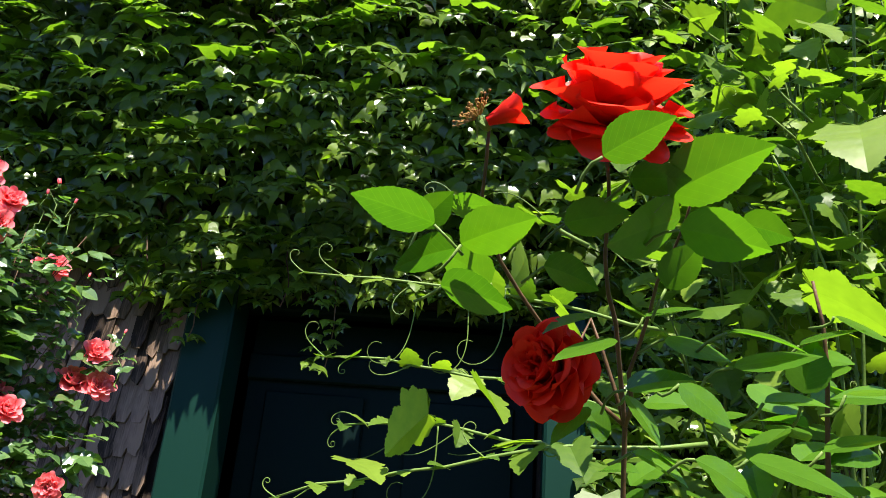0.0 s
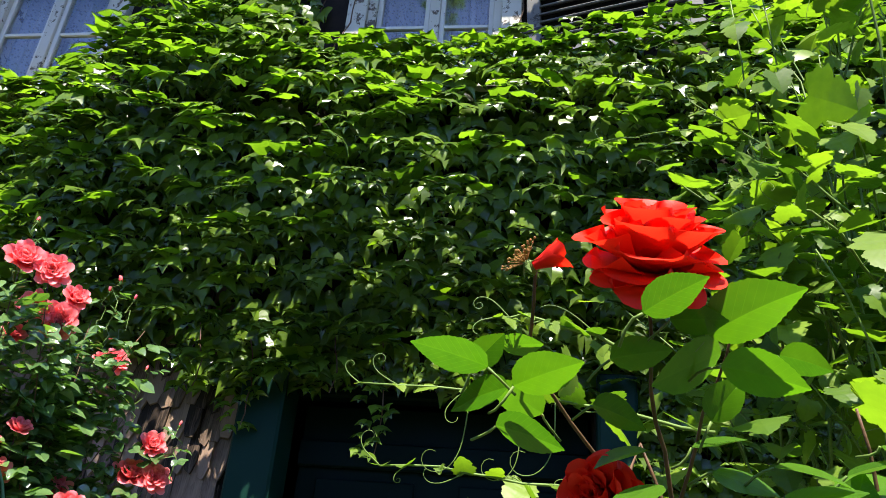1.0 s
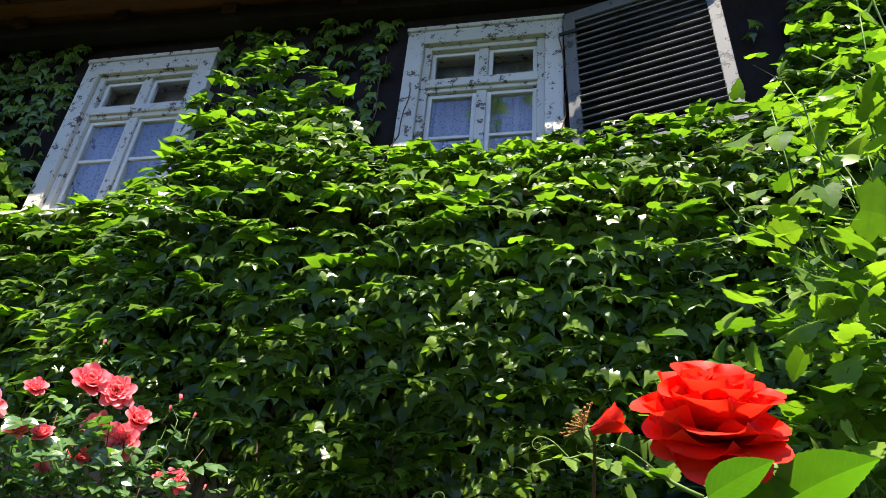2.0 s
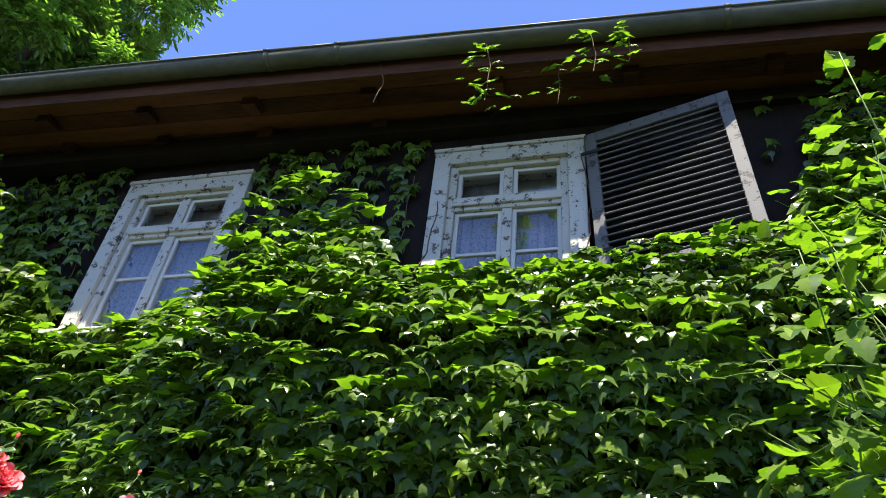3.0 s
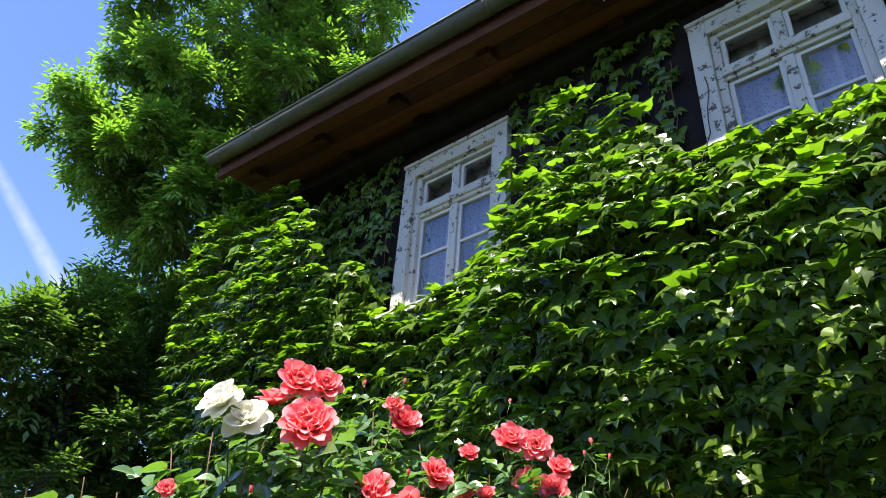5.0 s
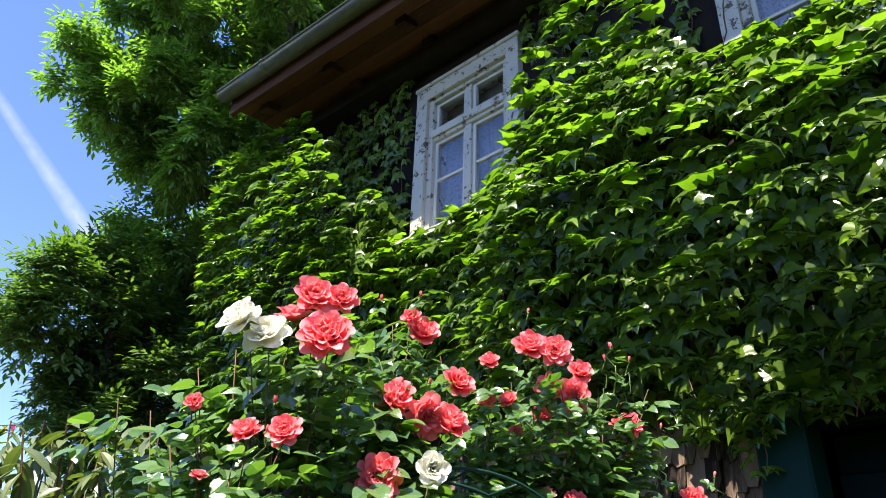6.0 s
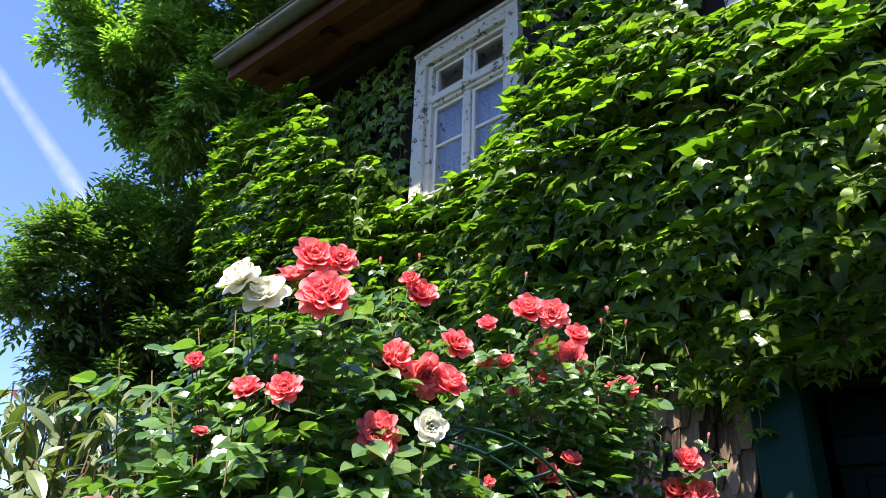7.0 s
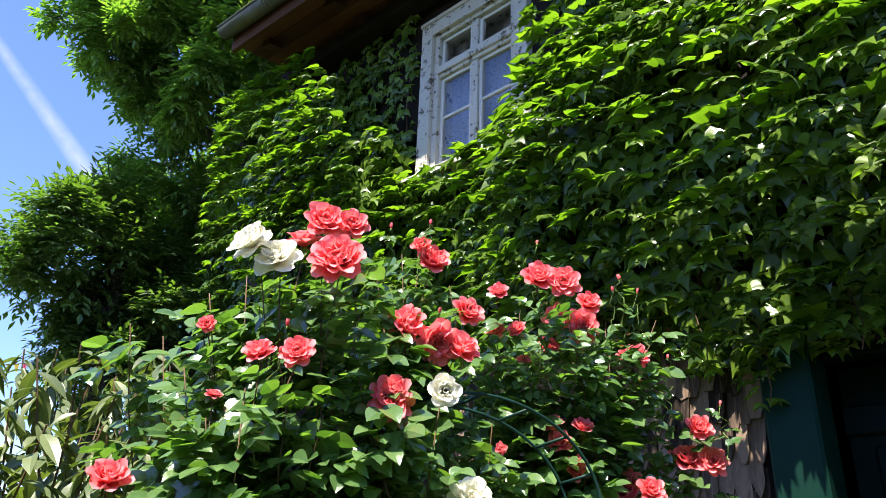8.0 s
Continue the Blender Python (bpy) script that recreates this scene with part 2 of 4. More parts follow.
def toothed(points, teeth, deep):
    """A smooth half outline (along, half width) resampled with saw teeth."""
    out = [points[0]]
    for (u0, w0), (u1, w1) in zip(points, points[1:]):
        for k in range(teeth):
            a, b = (k + 0.75) / teeth, (k + 1.0) / teeth
            out.append((u0 + (u1 - u0) * a, w0 + (w1 - w0) * a + deep))
            out.append((u0 + (u1 - u0) * b, max(0.0, w0 + (w1 - w0) * b)))
    return out


# half outlines of leaves: (along, half width); along runs from stalk 0 to tip 1
IVY = [(0.0, 0.02), (-0.15, 0.14), (-0.15, 0.34), (0.05, 0.50), (0.40, 0.58), (0.90, 0.72), (0.60, 0.40), (0.52, 0.23), (0.78, 0.13), (1.06, 0.0)]
ROSE = [(0.0, 0.02), (0.05, 0.19), (0.15, 0.32), (0.18, 0.315), (0.32, 0.40), (0.35, 0.39), (0.50, 0.40), (0.53, 0.385), (0.68, 0.315), (0.71, 0.295), (0.84, 0.17), (0.87, 0.145), (1.0, 0.0)]
GRAPE = [(0.0, 0.02), (-0.14, 0.16), (-0.16, 0.34), (-0.04, 0.40), (0.02, 0.52), (0.12, 0.48), (0.20, 0.60), (0.30, 0.50), (0.36, 0.38), (0.48, 0.44), (0.56, 0.38), (0.68, 0.34), (0.76, 0.22), (0.88, 0.16), (1.0, 0.0)]
LANCE = [(0.0, 0.012), (0.15, 0.08), (0.4, 0.135), (0.65, 0.12), (0.85, 0.06), (1.0, 0.0)]


def leaf_shape(outline, fold=0.25, droop=0.25, curl=0.0):
    """Vertices, faces and uv of a leaf along +x, face up +z, length 1."""
    v, f, uv = [], [], []
    for side in (1, -1):
        base = len(v)
        for u, w in outline:
            um = max(0.0, u)
            v.append((um, 0.0, -droop * um * um))
            uv.append((um, 0.0))
            v.append((u, side * w, -droop * max(u, 0) ** 2 + w * fold - curl * w * w))
            uv.append((u, side * w))
        for i in range(len(outline) - 1):
            a, b, c, d = base + 2 * i, base + 2 * i + 1, base + 2 * i + 3, base + 2 * i + 2
            f.append((a, b, c, d)[::-1 if side > 0 else 1])
    return np.array(v), f, np.array(uv)


def hung_leaf(outline, turn, fold, tips):
    """A leaf like leaf_shape() whose blade bows over, by turn radians from stalk to tip; its side lobes hang by tips."""
    v, f, uv = [], [], []

    def bowed(u):
        return math.sin(turn * u) / turn, -(1 - math.cos(turn * u)) / turn
    for side in (1, -1):
        base = len(v)
        for k, (u, w) in enumerate(outline):
            mid = k / (len(outline) - 1)
            x, z = bowed(mid)
            v.append((x, 0.0, z))
            uv.append((mid, 0.0))
            x, z = bowed(u)
            v.append((x, side * w, z + fold * w - tips * w * w))
            uv.append((u, side * w))
        for i in range(len(outline) - 1):
            a, b, c, d = base + 2 * i, base + 2 * i + 1, base + 2 * i + 3, base + 2 * i + 2
            f.append((a, b, c, d)[::-1 if side > 0 else 1])
    return np.array(v), f, np.array(uv)


def leaf_mesh(name, shape, mat):
    v, f, uv = shape
    me = bpy.data.meshes.new(name)
    me.from_pydata(v.tolist(), [], f)
    lay = me.uv_layers.new(name="UVMap")
    idx = np.array([i for face in f for i in face])
    lay.data.foreach_set("uv", uv[idx].ravel())
    me.materials.append(mat)
    me.shade_smooth()
    return me


def leaf_pose(p, way, up, size):
    """Leaf with its tip along way and its face towards up."""
    x = Vector(way).normalized()
    y = Vector(up).cross(x)
    y = y.normalized() if y.length > 1e-6 else Vector((0, 1, 0))
    z = x.cross(y)
    m = Matrix((x, y, z)).transposed().to_4x4()
    return Matrix.Translation(p) @ m @ Matrix.Scale(size, 4)


def leaves_joined(name, shapes, poses, mat):
    """Many leaves in one mesh."""
    vs, fs, uvs, off = [], [], [], 0
    arr = np.array([[list(r) for r in m] for m in poses])
    which = np.arange(len(poses)) % len(shapes)
    for k, (v, f, uv) in enumerate(shapes):
        sel = arr[which == k]
        if not len(sel):
            continue
        pts = np.einsum("nij,vj->nvi", sel[:, :3, :3], v) + sel[:, None, :3, 3]
        vs.append(pts.reshape(-1, 3))
        fa = np.array(f)
        fs.append((fa[None] + (np.arange(len(sel)) * len(v))[:, None, None] + off).reshape(-1, 4))
        uvs.append(np.tile(uv[fa.ravel()], (len(sel), 1)))
        off += len(sel) * len(v)
    verts, faces, uv = np.concatenate(vs), np.concatenate(fs), np.concatenate(uvs)
    me = bpy.data.meshes.new(name)
    me.vertices.add(len(verts))
    me.vertices.foreach_set("co", verts.ravel())
    me.loops.add(faces.size)
    me.loops.foreach_set("vertex_index", faces.ravel().astype(np.int32))
    me.polygons.add(len(faces))
    me.polygons.foreach_set("loop_start", np.arange(0, faces.size, 4, dtype=np.int32))
    me.update(calc_edges=True)
    lay = me.uv_layers.new(name="UVMap")
    lay.data.foreach_set("uv", uv.ravel())
    me.materials.append(mat)
    me.shade_smooth()
    return new(name, me)


def foliage(owner, shapes, poses, mat, singles=300, name="leaf", near=None):
    """Leaves of one plant: the nearest as single parts, the rest as one joined part."""
    if near is not None:
        poses = sorted(poses, key=lambda m: (m.translation - Vector(near)).length)
    meshes = [leaf_mesh(name, s, mat) for s in shapes]
    for i, m in enumerate(poses[:singles]):
        ob = new(name, meshes[i % len(meshes)])
        ob.parent = owner
        ob.matrix_parent_inverse = owner.matrix_basis.inverted()
        ob.matrix_basis = m
    rest = poses[singles:]
    if rest:
        ob = leaves_joined("foliage", shapes, rest, mat)
        ob.parent = owner
        ob.matrix_parent_inverse = owner.matrix_basis.inverted()
        tagged(ob, kind="stuff")


# ---- ground ----
bm = bmesh.new()
bmesh.ops.create_grid(bm, x_segments=60, y_segments=60, size=600)
for v in bm.verts:
    v.co.z = -0.02 + 0.02 * noise.noise(v.co * 0.05)
tagged(part("ground", bm, M["ground"]), "grassy garden ground running to the horizon", "ground", kind="structure")

# ---- unseen tall hedges, added behind and beside the viewer to hold back sky light ----
M["hedge"] = rough_mat("unseen_hedge_green", (0.008, 0.018, 0.005), (0.045, 0.075, 0.018), 9.0, 0.9, bump=1.0, depth=0.05)


def unseen_hedge(x0, y0, x1, y1, high, label):
    a, b = Vector((x0, y0, 0)), Vector((x1, y1, 0))
    side = (b - a).cross(Vector((0, 0, 1))).normalized()
    bm = bmesh.new()
    n, h = 60, 22
    faces = []
    for s in (-0.5, 0.5):
        grid = [[bm.verts.new(a.lerp(b, i / n) + side * (s + 0.25 * noise.noise(Vector((i * 0.6, j * 0.6, s * 9)))) + Vector((0, 0, high * j / h * (1 + 0.05 * noise.noise(Vector((i * 0.4, 0, 0))))))) for j in range(h + 1)] for i in range(n + 1)]
        for i in range(n):
            for j in range(h):
                bm.faces.new((grid[i][j], grid[i + 1][j], grid[i + 1][j + 1], grid[i][j + 1]))
        faces.append(grid)
    for i in range(n):
        bm.faces.new((faces[0][i][h], faces[0][i + 1][h], faces[1][i + 1][h], faces[1][i][h]))
    return tagged(part("wall_hedge", bm, M["hedge"], None, "", True), label, "hedge", kind="structure")


unseen_hedge(-13, -4.5, 7, -4.5, 4.0, "unseen green hedge added behind the viewer to block sky light")
unseen_hedge(7, -4.0, 7, 2.9, 3.9, "unseen green hedge added at the garden side to block sky light")

# ---- house wall, with openings for two windows and the door ----
WALL, BACK = 3.86, 4.26
W1, W2 = (-3.50, -2.47), (-1.06, -0.035)          # window casings
WZ0, WZ1 = 4.08, 5.485
DOOR = (-1.02, 0.35, 2.45)
XL, XR, TOP = -5.42, 3.6, 6.1
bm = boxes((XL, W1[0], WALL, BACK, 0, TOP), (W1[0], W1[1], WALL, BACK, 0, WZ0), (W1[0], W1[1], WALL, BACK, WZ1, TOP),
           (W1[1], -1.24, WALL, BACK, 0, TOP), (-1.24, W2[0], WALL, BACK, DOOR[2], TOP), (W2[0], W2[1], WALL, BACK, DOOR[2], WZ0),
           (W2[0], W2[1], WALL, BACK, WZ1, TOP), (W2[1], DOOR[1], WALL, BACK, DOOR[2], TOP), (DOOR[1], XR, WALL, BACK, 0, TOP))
tagged(part("wall_south", bm, M["wall"]), "dark weathered timber-clad house wall, darkened further for shade under ivy", "wall", kind="structure")
tagged(part("wall_west", boxes((XL, XL + 0.4, BACK, 10.5, 0, TOP)), M["wall"]), "dark weathered gable wall of the house", "wall", kind="structure")
tagged(part("wall_east", boxes((XR - 0.4, XR, BACK, 10.5, 0, TOP)), M["wall"]), "dark weathered end wall of the house", "wall", kind="structure")
tagged(part("wall_north", boxes((XL, XR, 10.5, 10.9, 0, TOP)), M["wall"]), "dark weathered rear wall of the house", "wall", kind="structure")
tagged(part("floor", boxes((XL + 0.4, XR - 0.4, BACK, 10.5, 3.1, 3.3)), M["interior"]), "upper floor inside the house", "floor", kind="structure")
tagged(part("ceiling", boxes((XL + 0.4, XR - 0.4, BACK, 10.5, 5.75, 5.85)), M["stone"]), "dim ceiling of the upper rooms", "ceiling", kind="structure")
tagged(part("wall_inner", boxes((XL + 0.4, XR - 0.4, 6.5, 6.6, 3.3, 5.75)), M["interior"]), "dim inner wall of the upper rooms", "wall", kind="structure")


# ---- windows ----
def window(name, x0, x1, z1, label):
    z0, y = WZ0, 3.80
    w = thing(name, ((x0 + x1) / 2, y, z0), label, "window", "upper floor windows", "structure")
    c = (x0 + x1) / 2

    def piece(nm, rows, mat, lab="", parent=w, bevel=0.004):
        ob = part(nm, boxes(*rows, bevel=bevel), M[mat], None, lab)
        ob.parent = parent
        ob.matrix_parent_inverse = Matrix.Translation(w.location).inverted() if parent is w else Matrix()
        return ob
    # casing boards with a deep reveal
    piece("casing", [(x0, x0 + 0.115, y, y + 0.16, z0, z1), (x1 - 0.115, x1, y, y + 0.16, z0, z1), (x0 + 0.115, x1 - 0.115, y, y + 0.16, z1 - 0.12, z1)], "white", "chipped white painted casing boards")
    piece("head_board", [(x0 - 0.01, x1 + 0.01, y - 0.012, y + 0.15, z1 + 0.001, z1 + 0.035)], "white")
    piece("reveal_lining", [(x0 + 0.115, x0 + 0.165, y + 0.035, y + 0.2, z0 + 0.02, z1 - 0.12), (x1 - 0.165, x1 - 0.115, y + 0.035, y + 0.2, z0 + 0.02, z1 - 0.12), (x0 + 0.165, x1 - 0.165, y + 0.035, y + 0.2, z1 - 0.155, z1 - 0.12)], "white")
    sill = piece("window_sill", [(x0 - 0.04, x1 + 0.04, y - 0.10, y + 0.2, z0 - 0.05, z0)], "white", "sun-bleached white window sill")
    a, b2 = x0 + 0.165, x1 - 0.165
    piece("transom", [(a, b2, y + 0.045, y + 0.14, 4.955, 5.035), (a - 0.01, b2 + 0.01, y + 0.025, y + 0.05, 4.985, 5.055)], "white")
    piece("mullion", [(c - 0.032, c + 0.032, y + 0.05, y + 0.13, z0, 4.953)], "white")
    piece("upper_mullion", [(c - 0.032, c + 0.032, y + 0.05, y + 0.13, 5.057, z1 - 0.155)], "white")
    for p0, p1 in ((a, c - 0.032), (c + 0.032, b2)):
        for q0, q1, bar in ((z0 + 0.002, 4.953, 4.60), (5.057, z1 - 0.157, None)):
            s = 0.028
            rows = [(p0, p0 + s, y + 0.07, y + 0.11, q0, q1), (p1 - s, p1, y + 0.07, y + 0.11, q0, q1), (p0 + s, p1 - s, y + 0.07, y + 0.11, q0, q0 + 0.035), (p0 + s, p1 - s, y + 0.07, y + 0.11, q1 - s, q1)]
            piece("sash", rows, "white_bar", bevel=0.003)
            if bar:
                piece("glazing_bar", [(p0 + s, p1 - s, y + 0.075, y + 0.105, bar - 0.011, bar + 0.011)], "white_bar", bevel=0.002)
                halves = ((q0 + 0.035, bar - 0.011), (bar + 0.011, q1 - s))
            else:
                halves = ((q0 + 0.035, q1 - s),)
            for h0, h1 in halves:
                pane = piece("pane", [(p0 + s, p1 - s, y + 0.088, y + 0.092, h0, h1)], "glass", bevel=0)
                pane.visible_shadow = False
    # net curtain in folds behind the lower sashes
    bm = bmesh.new()
    n = 60
    rows = []
    for i in range(n + 1):
        x = x0 + 0.14 + (x1 - x0 - 0.28) * i / n
        yy = y + 0.19 + 0.018 * math.sin(i * 0.9) + 0.01 * math.sin(i * 2.3)
        rows.append([bm.verts.new((x, yy, z)) for z in (z0 - 0.02, 4.5, 5.09)])
    for r, s in zip(rows, rows[1:]):
        for k in range(2):
            bm.faces.new((r[k], s[k], s[k + 1], r[k + 1]))
    cur = part("net_curtain", bm, M["lace"], None, "", True)
    tagged(cur, "pale lace half curtain hanging behind the window panes", "curtain", "net curtains")
    bm = bmesh.new()
    rows = []
    for i in range(31):
        x = x0 + 0.14 + (x1 - x0 - 0.28) * i / 30
        rows.append([bm.verts.new((x, y + 0.21 + 0.01 * math.sin(i * 1.3), z)) for z in (5.13, 5.47 + 0.008 * math.sin(i * 0.7))])
    for r, s in zip(rows, rows[1:]):
        bm.faces.new((r[0], s[0], s[1], r[1]))
    part("valance", bm, M["valance"], cur, "", True)
    rod = boxes((x0 + 0.1, x1 - 0.1, y + 0.18, y + 0.20, 5.085, 5.105), bevel=0.003)
    o = part("curtain_rod", rod, M["white_bar"], cur)
    return w


window("window_1", *W1, WZ1, "white casement window with flaking paint among ivy")
window("window_2", *W2, WZ1, "white casement window with flaking paint beside a louvred shutter")


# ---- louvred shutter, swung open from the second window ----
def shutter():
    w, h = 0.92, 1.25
    s = thing("shutter", (0.035, 3.76, 4.30), "worn grey-white louvred wooden shutter, darkened for eave shade, standing open beside the window", "shutter")
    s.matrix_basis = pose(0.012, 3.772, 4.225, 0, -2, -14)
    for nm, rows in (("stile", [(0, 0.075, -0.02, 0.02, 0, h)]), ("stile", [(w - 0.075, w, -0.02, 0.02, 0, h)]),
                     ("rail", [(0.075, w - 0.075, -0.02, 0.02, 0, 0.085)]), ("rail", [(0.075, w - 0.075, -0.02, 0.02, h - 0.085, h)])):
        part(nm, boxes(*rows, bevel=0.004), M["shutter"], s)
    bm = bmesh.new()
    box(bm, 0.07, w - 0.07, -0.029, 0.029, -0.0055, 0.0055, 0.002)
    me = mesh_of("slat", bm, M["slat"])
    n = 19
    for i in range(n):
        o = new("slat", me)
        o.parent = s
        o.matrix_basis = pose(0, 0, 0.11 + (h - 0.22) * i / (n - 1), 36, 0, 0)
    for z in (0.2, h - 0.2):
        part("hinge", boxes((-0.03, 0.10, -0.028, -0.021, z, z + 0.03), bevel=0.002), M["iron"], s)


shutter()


# ---- roof: eave, gutter, soffit, rafters ----
def eave(x, y=0.0, z=0.0):
    """Point along the eave's edge, which runs slightly askew to the wall."""
    return Vector((x, 3.02 + (x + 5.26) * 0.0472 + y, 5.935 - (x + 5.26) * 0.0016 + z))


RX0, RX1 = -5.22, 4.0
PITCH = 44
up = Vector((0, math.cos(radians(PITCH)), math.sin(radians(PITCH))))


def slab(bm, corners, thick):
    """A plate between four corners, thickened downwards."""
    top = [bm.verts.new(c) for c in corners]
    low = [bm.verts.new(Vector(c) - Vector((0, 0, thick))) for c in corners]
    bm.faces.new(top)
    bm.faces.new(low[::-1])
    for i in range(4):
        bm.faces.new((top[i], low[i], low[(i + 1) % 4], top[(i + 1) % 4]))
    return bm


roof = thing("roof", (0, 7.2, 6.0), "tiled house roof with a wide board eave", "roof", kind="structure")
inv = roof.matrix_basis.inverted()


def roof_part(nm, bm, mat, label="", smooth=False):
    o = part(nm, bm, M[mat], roof, label, smooth)
    o.matrix_parent_inverse = Matrix.Translation(-roof.location)
    return o


bm = bmesh.new()
a, b = eave(RX0, 0.05, 0.02), eave(RX1, 0.05, 0.02)
ridge = 4.3
slab(bm, (a, b, b + up * ridge / math.cos(radians(PITCH)), a + up * ridge / math.cos(radians(PITCH))), 0.06)
roof_part("roof_slope", bm, "tile")
bm = bmesh.new()
top_a, top_b = a + up * ridge / math.cos(radians(PITCH)), b + up * ridge / math.cos(radians(PITCH))
slab(bm, (top_a, top_b, Vector((RX1, 11.4, 5.8)), Vector((RX0, 11.4, 5.8))), 0.06)
roof_part("rear_slope", bm, "tile")
# soffit boards run along the eave
nb = 5
for i in range(nb):
    bm = bmesh.new()
    y0, y1 = 0.10 + 0.155 * i, 0.10 + 0.155 * (i + 1) - 0.006
    rise = 0.10
    slab(bm, (eave(RX0, y0, -0.10 + y0 * rise), eave(RX1, y0, -0.10 + y0 * rise), eave(RX1, y1, -0.10 + y1 * rise), eave(RX0, y1, -0.10 + y1 * rise)), 0.022)
    roof_part("soffit_board", bm, "soffit", "red-brown soffit board")
bm = bmesh.new()
slab(bm, (eave(RX0, 0.055, 0.0), eave(RX1, 0.055, 0.0), eave(RX1, 0.095, 0.0), eave(RX0, 0.095, 0.0)), 0.20)
roof_part("fascia", bm, "soffit")
for x in (-4.95, -4.1, -3.25, -2.4, -1.5, -0.6, 0.3, 1.2, 2.1, 3.0):
    bm = bmesh.new()
    for q0, q1 in ((0.22, 0.36), (0.52, 0.62)):
        slab(bm, (eave(x - 0.055, q0, -0.09), eave(x + 0.055, q0, -0.09), eave(x + 0.045, q1, -0.05), eave(x - 0.045, q1, -0.05)), 0.085)
    roof_part("rafter_tail", bm, "soffit", "dark brown rafter tail")
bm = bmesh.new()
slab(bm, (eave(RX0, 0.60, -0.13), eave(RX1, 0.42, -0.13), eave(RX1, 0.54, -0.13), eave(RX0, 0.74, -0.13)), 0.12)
roof_part("wall_plate", bm, "wall", "dark timber wall plate under the eave, in the shade-darkened wall colour")

# gutter: half round trough in soldered lengths
R = 0.076


def gutter_length(x0, x1, r, name):
    bm = bmesh.new()
    rings = []
    for x in (x0, x1):
        c = eave(x, -0.02, -0.02)
        ring = []
        for k in range(13):
            t = math.pi + math.pi * k / 12
            ring.append(bm.verts.new(c + Vector((0, math.cos(t) * r, math.sin(t) * r))))
        for k in range(12, -1, -1):
            t = math.pi + math.pi * k / 12
            ring.append(bm.verts.new(c + Vector((0, math.cos(t) * (r - 0.006), math.sin(t) * (r - 0.006)))))
        rings.append(ring)
    n = len(rings[0])
    for k in range(n):
        bm.faces.new((rings[0][k], rings[1][k], rings[1][(k + 1) % n], rings[0][(k + 1) % n]))
    bm.faces.new(rings[0][::-1])
    bm.faces.new(rings[1])
    tube_into(bm, [eave(x0, -0.02 - r, -0.012), eave(x1, -0.02 - r, -0.012)], 0.011)
    return part(name, bm, M["gutter"], gut, "", True)


gut = thing("gutter", (0, 0, 0), "greenish tarnished zinc half-round rain gutter along the eave", "gutter")
joints = [RX0 - 0.03, -4.6, -2.16, -1.64, 0.9, 2.6, RX1]
for x0, x1 in zip(joints, joints[1:]):
    gutter_length(x0, x1, R, "trough")
for x in joints[1:-1]:
    gutter_length(x - 0.02, x + 0.02, R + 0.005, "solder_joint")
c = eave(RX0 - 0.03, -0.02, -0.02)
bm = bmesh.new()
vs = [bm.verts.new(c + Vector((0, math.cos(math.pi + math.pi * k / 12) * R, math.sin(math.pi + math.pi * k / 12) * R))) for k in range(13)]
bm.faces.new(vs)
bmesh.ops.solidify(bm, geom=bm.faces[:], thickness=0.006)
part("end_cap", bm, M["gutter"], gut)

# ---- door in its recess ----
frame_t = thing("door_frame", (0, 0, 0), "dark green painted timber door frame with worn paint", "door frame", kind="structure")
part("post", boxes((-1.24, -1.03, 3.74, 3.96, 0, 2.52), bevel=0.012), M["green"], frame_t)
part("post", boxes((0.35, 0.52, 3.74, 3.855, 0, 2.52), bevel=0.012), M["green"], frame_t)
# lintel shares the door's shade-darkened colour, to sink into the recess
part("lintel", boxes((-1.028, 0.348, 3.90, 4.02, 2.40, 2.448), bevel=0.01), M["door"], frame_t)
door = thing("door_1", (-0.34, 4.05, 0), "blue-green panelled wooden door, its colour darkened for deep shade", "door", kind="structure")
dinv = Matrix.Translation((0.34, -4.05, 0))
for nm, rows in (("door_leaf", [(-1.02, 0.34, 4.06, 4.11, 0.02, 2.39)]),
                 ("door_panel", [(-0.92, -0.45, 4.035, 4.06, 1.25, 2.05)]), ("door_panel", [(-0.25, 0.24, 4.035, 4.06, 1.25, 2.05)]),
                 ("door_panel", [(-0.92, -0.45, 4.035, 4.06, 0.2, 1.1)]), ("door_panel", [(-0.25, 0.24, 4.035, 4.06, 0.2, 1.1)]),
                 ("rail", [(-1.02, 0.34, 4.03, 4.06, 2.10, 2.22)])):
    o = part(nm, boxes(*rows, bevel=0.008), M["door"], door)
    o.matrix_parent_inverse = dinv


# ---- ivy over the wall ----
def clamp(v):
    return min(1.0, max(0.0, v))


def ivy_ok(x, z):
    """Whether ivy covers the wall at this place."""
    n = noise.noise(Vector((x * 1.7, z * 1.7, 3.1))) * 0.16
    bottom = 2.46 + n + (0.20 if x < -1.5 else 0) + max(0, -x - 2.2) * 0.05
    if x > 0.5:
        bottom = 1.1
    if z < bottom:
        return False
    if x < -3.85:
        topz = 5.5 - max(0, x + 4.35) * 1.6
    elif x < -2.22:
        topz = 4.06 + (0.5 if x < -3.62 else 0)
    elif x < -1.25:
        topz = 5.05 - abs(x + 1.75) * 0.9
    elif x < 1.0:
        topz = 4.30 - 0.05 * x
    else:
        topz = 4.3 + min(1.2, (x - 1.0) * 3.0)
    return z < topz + n * 0.7


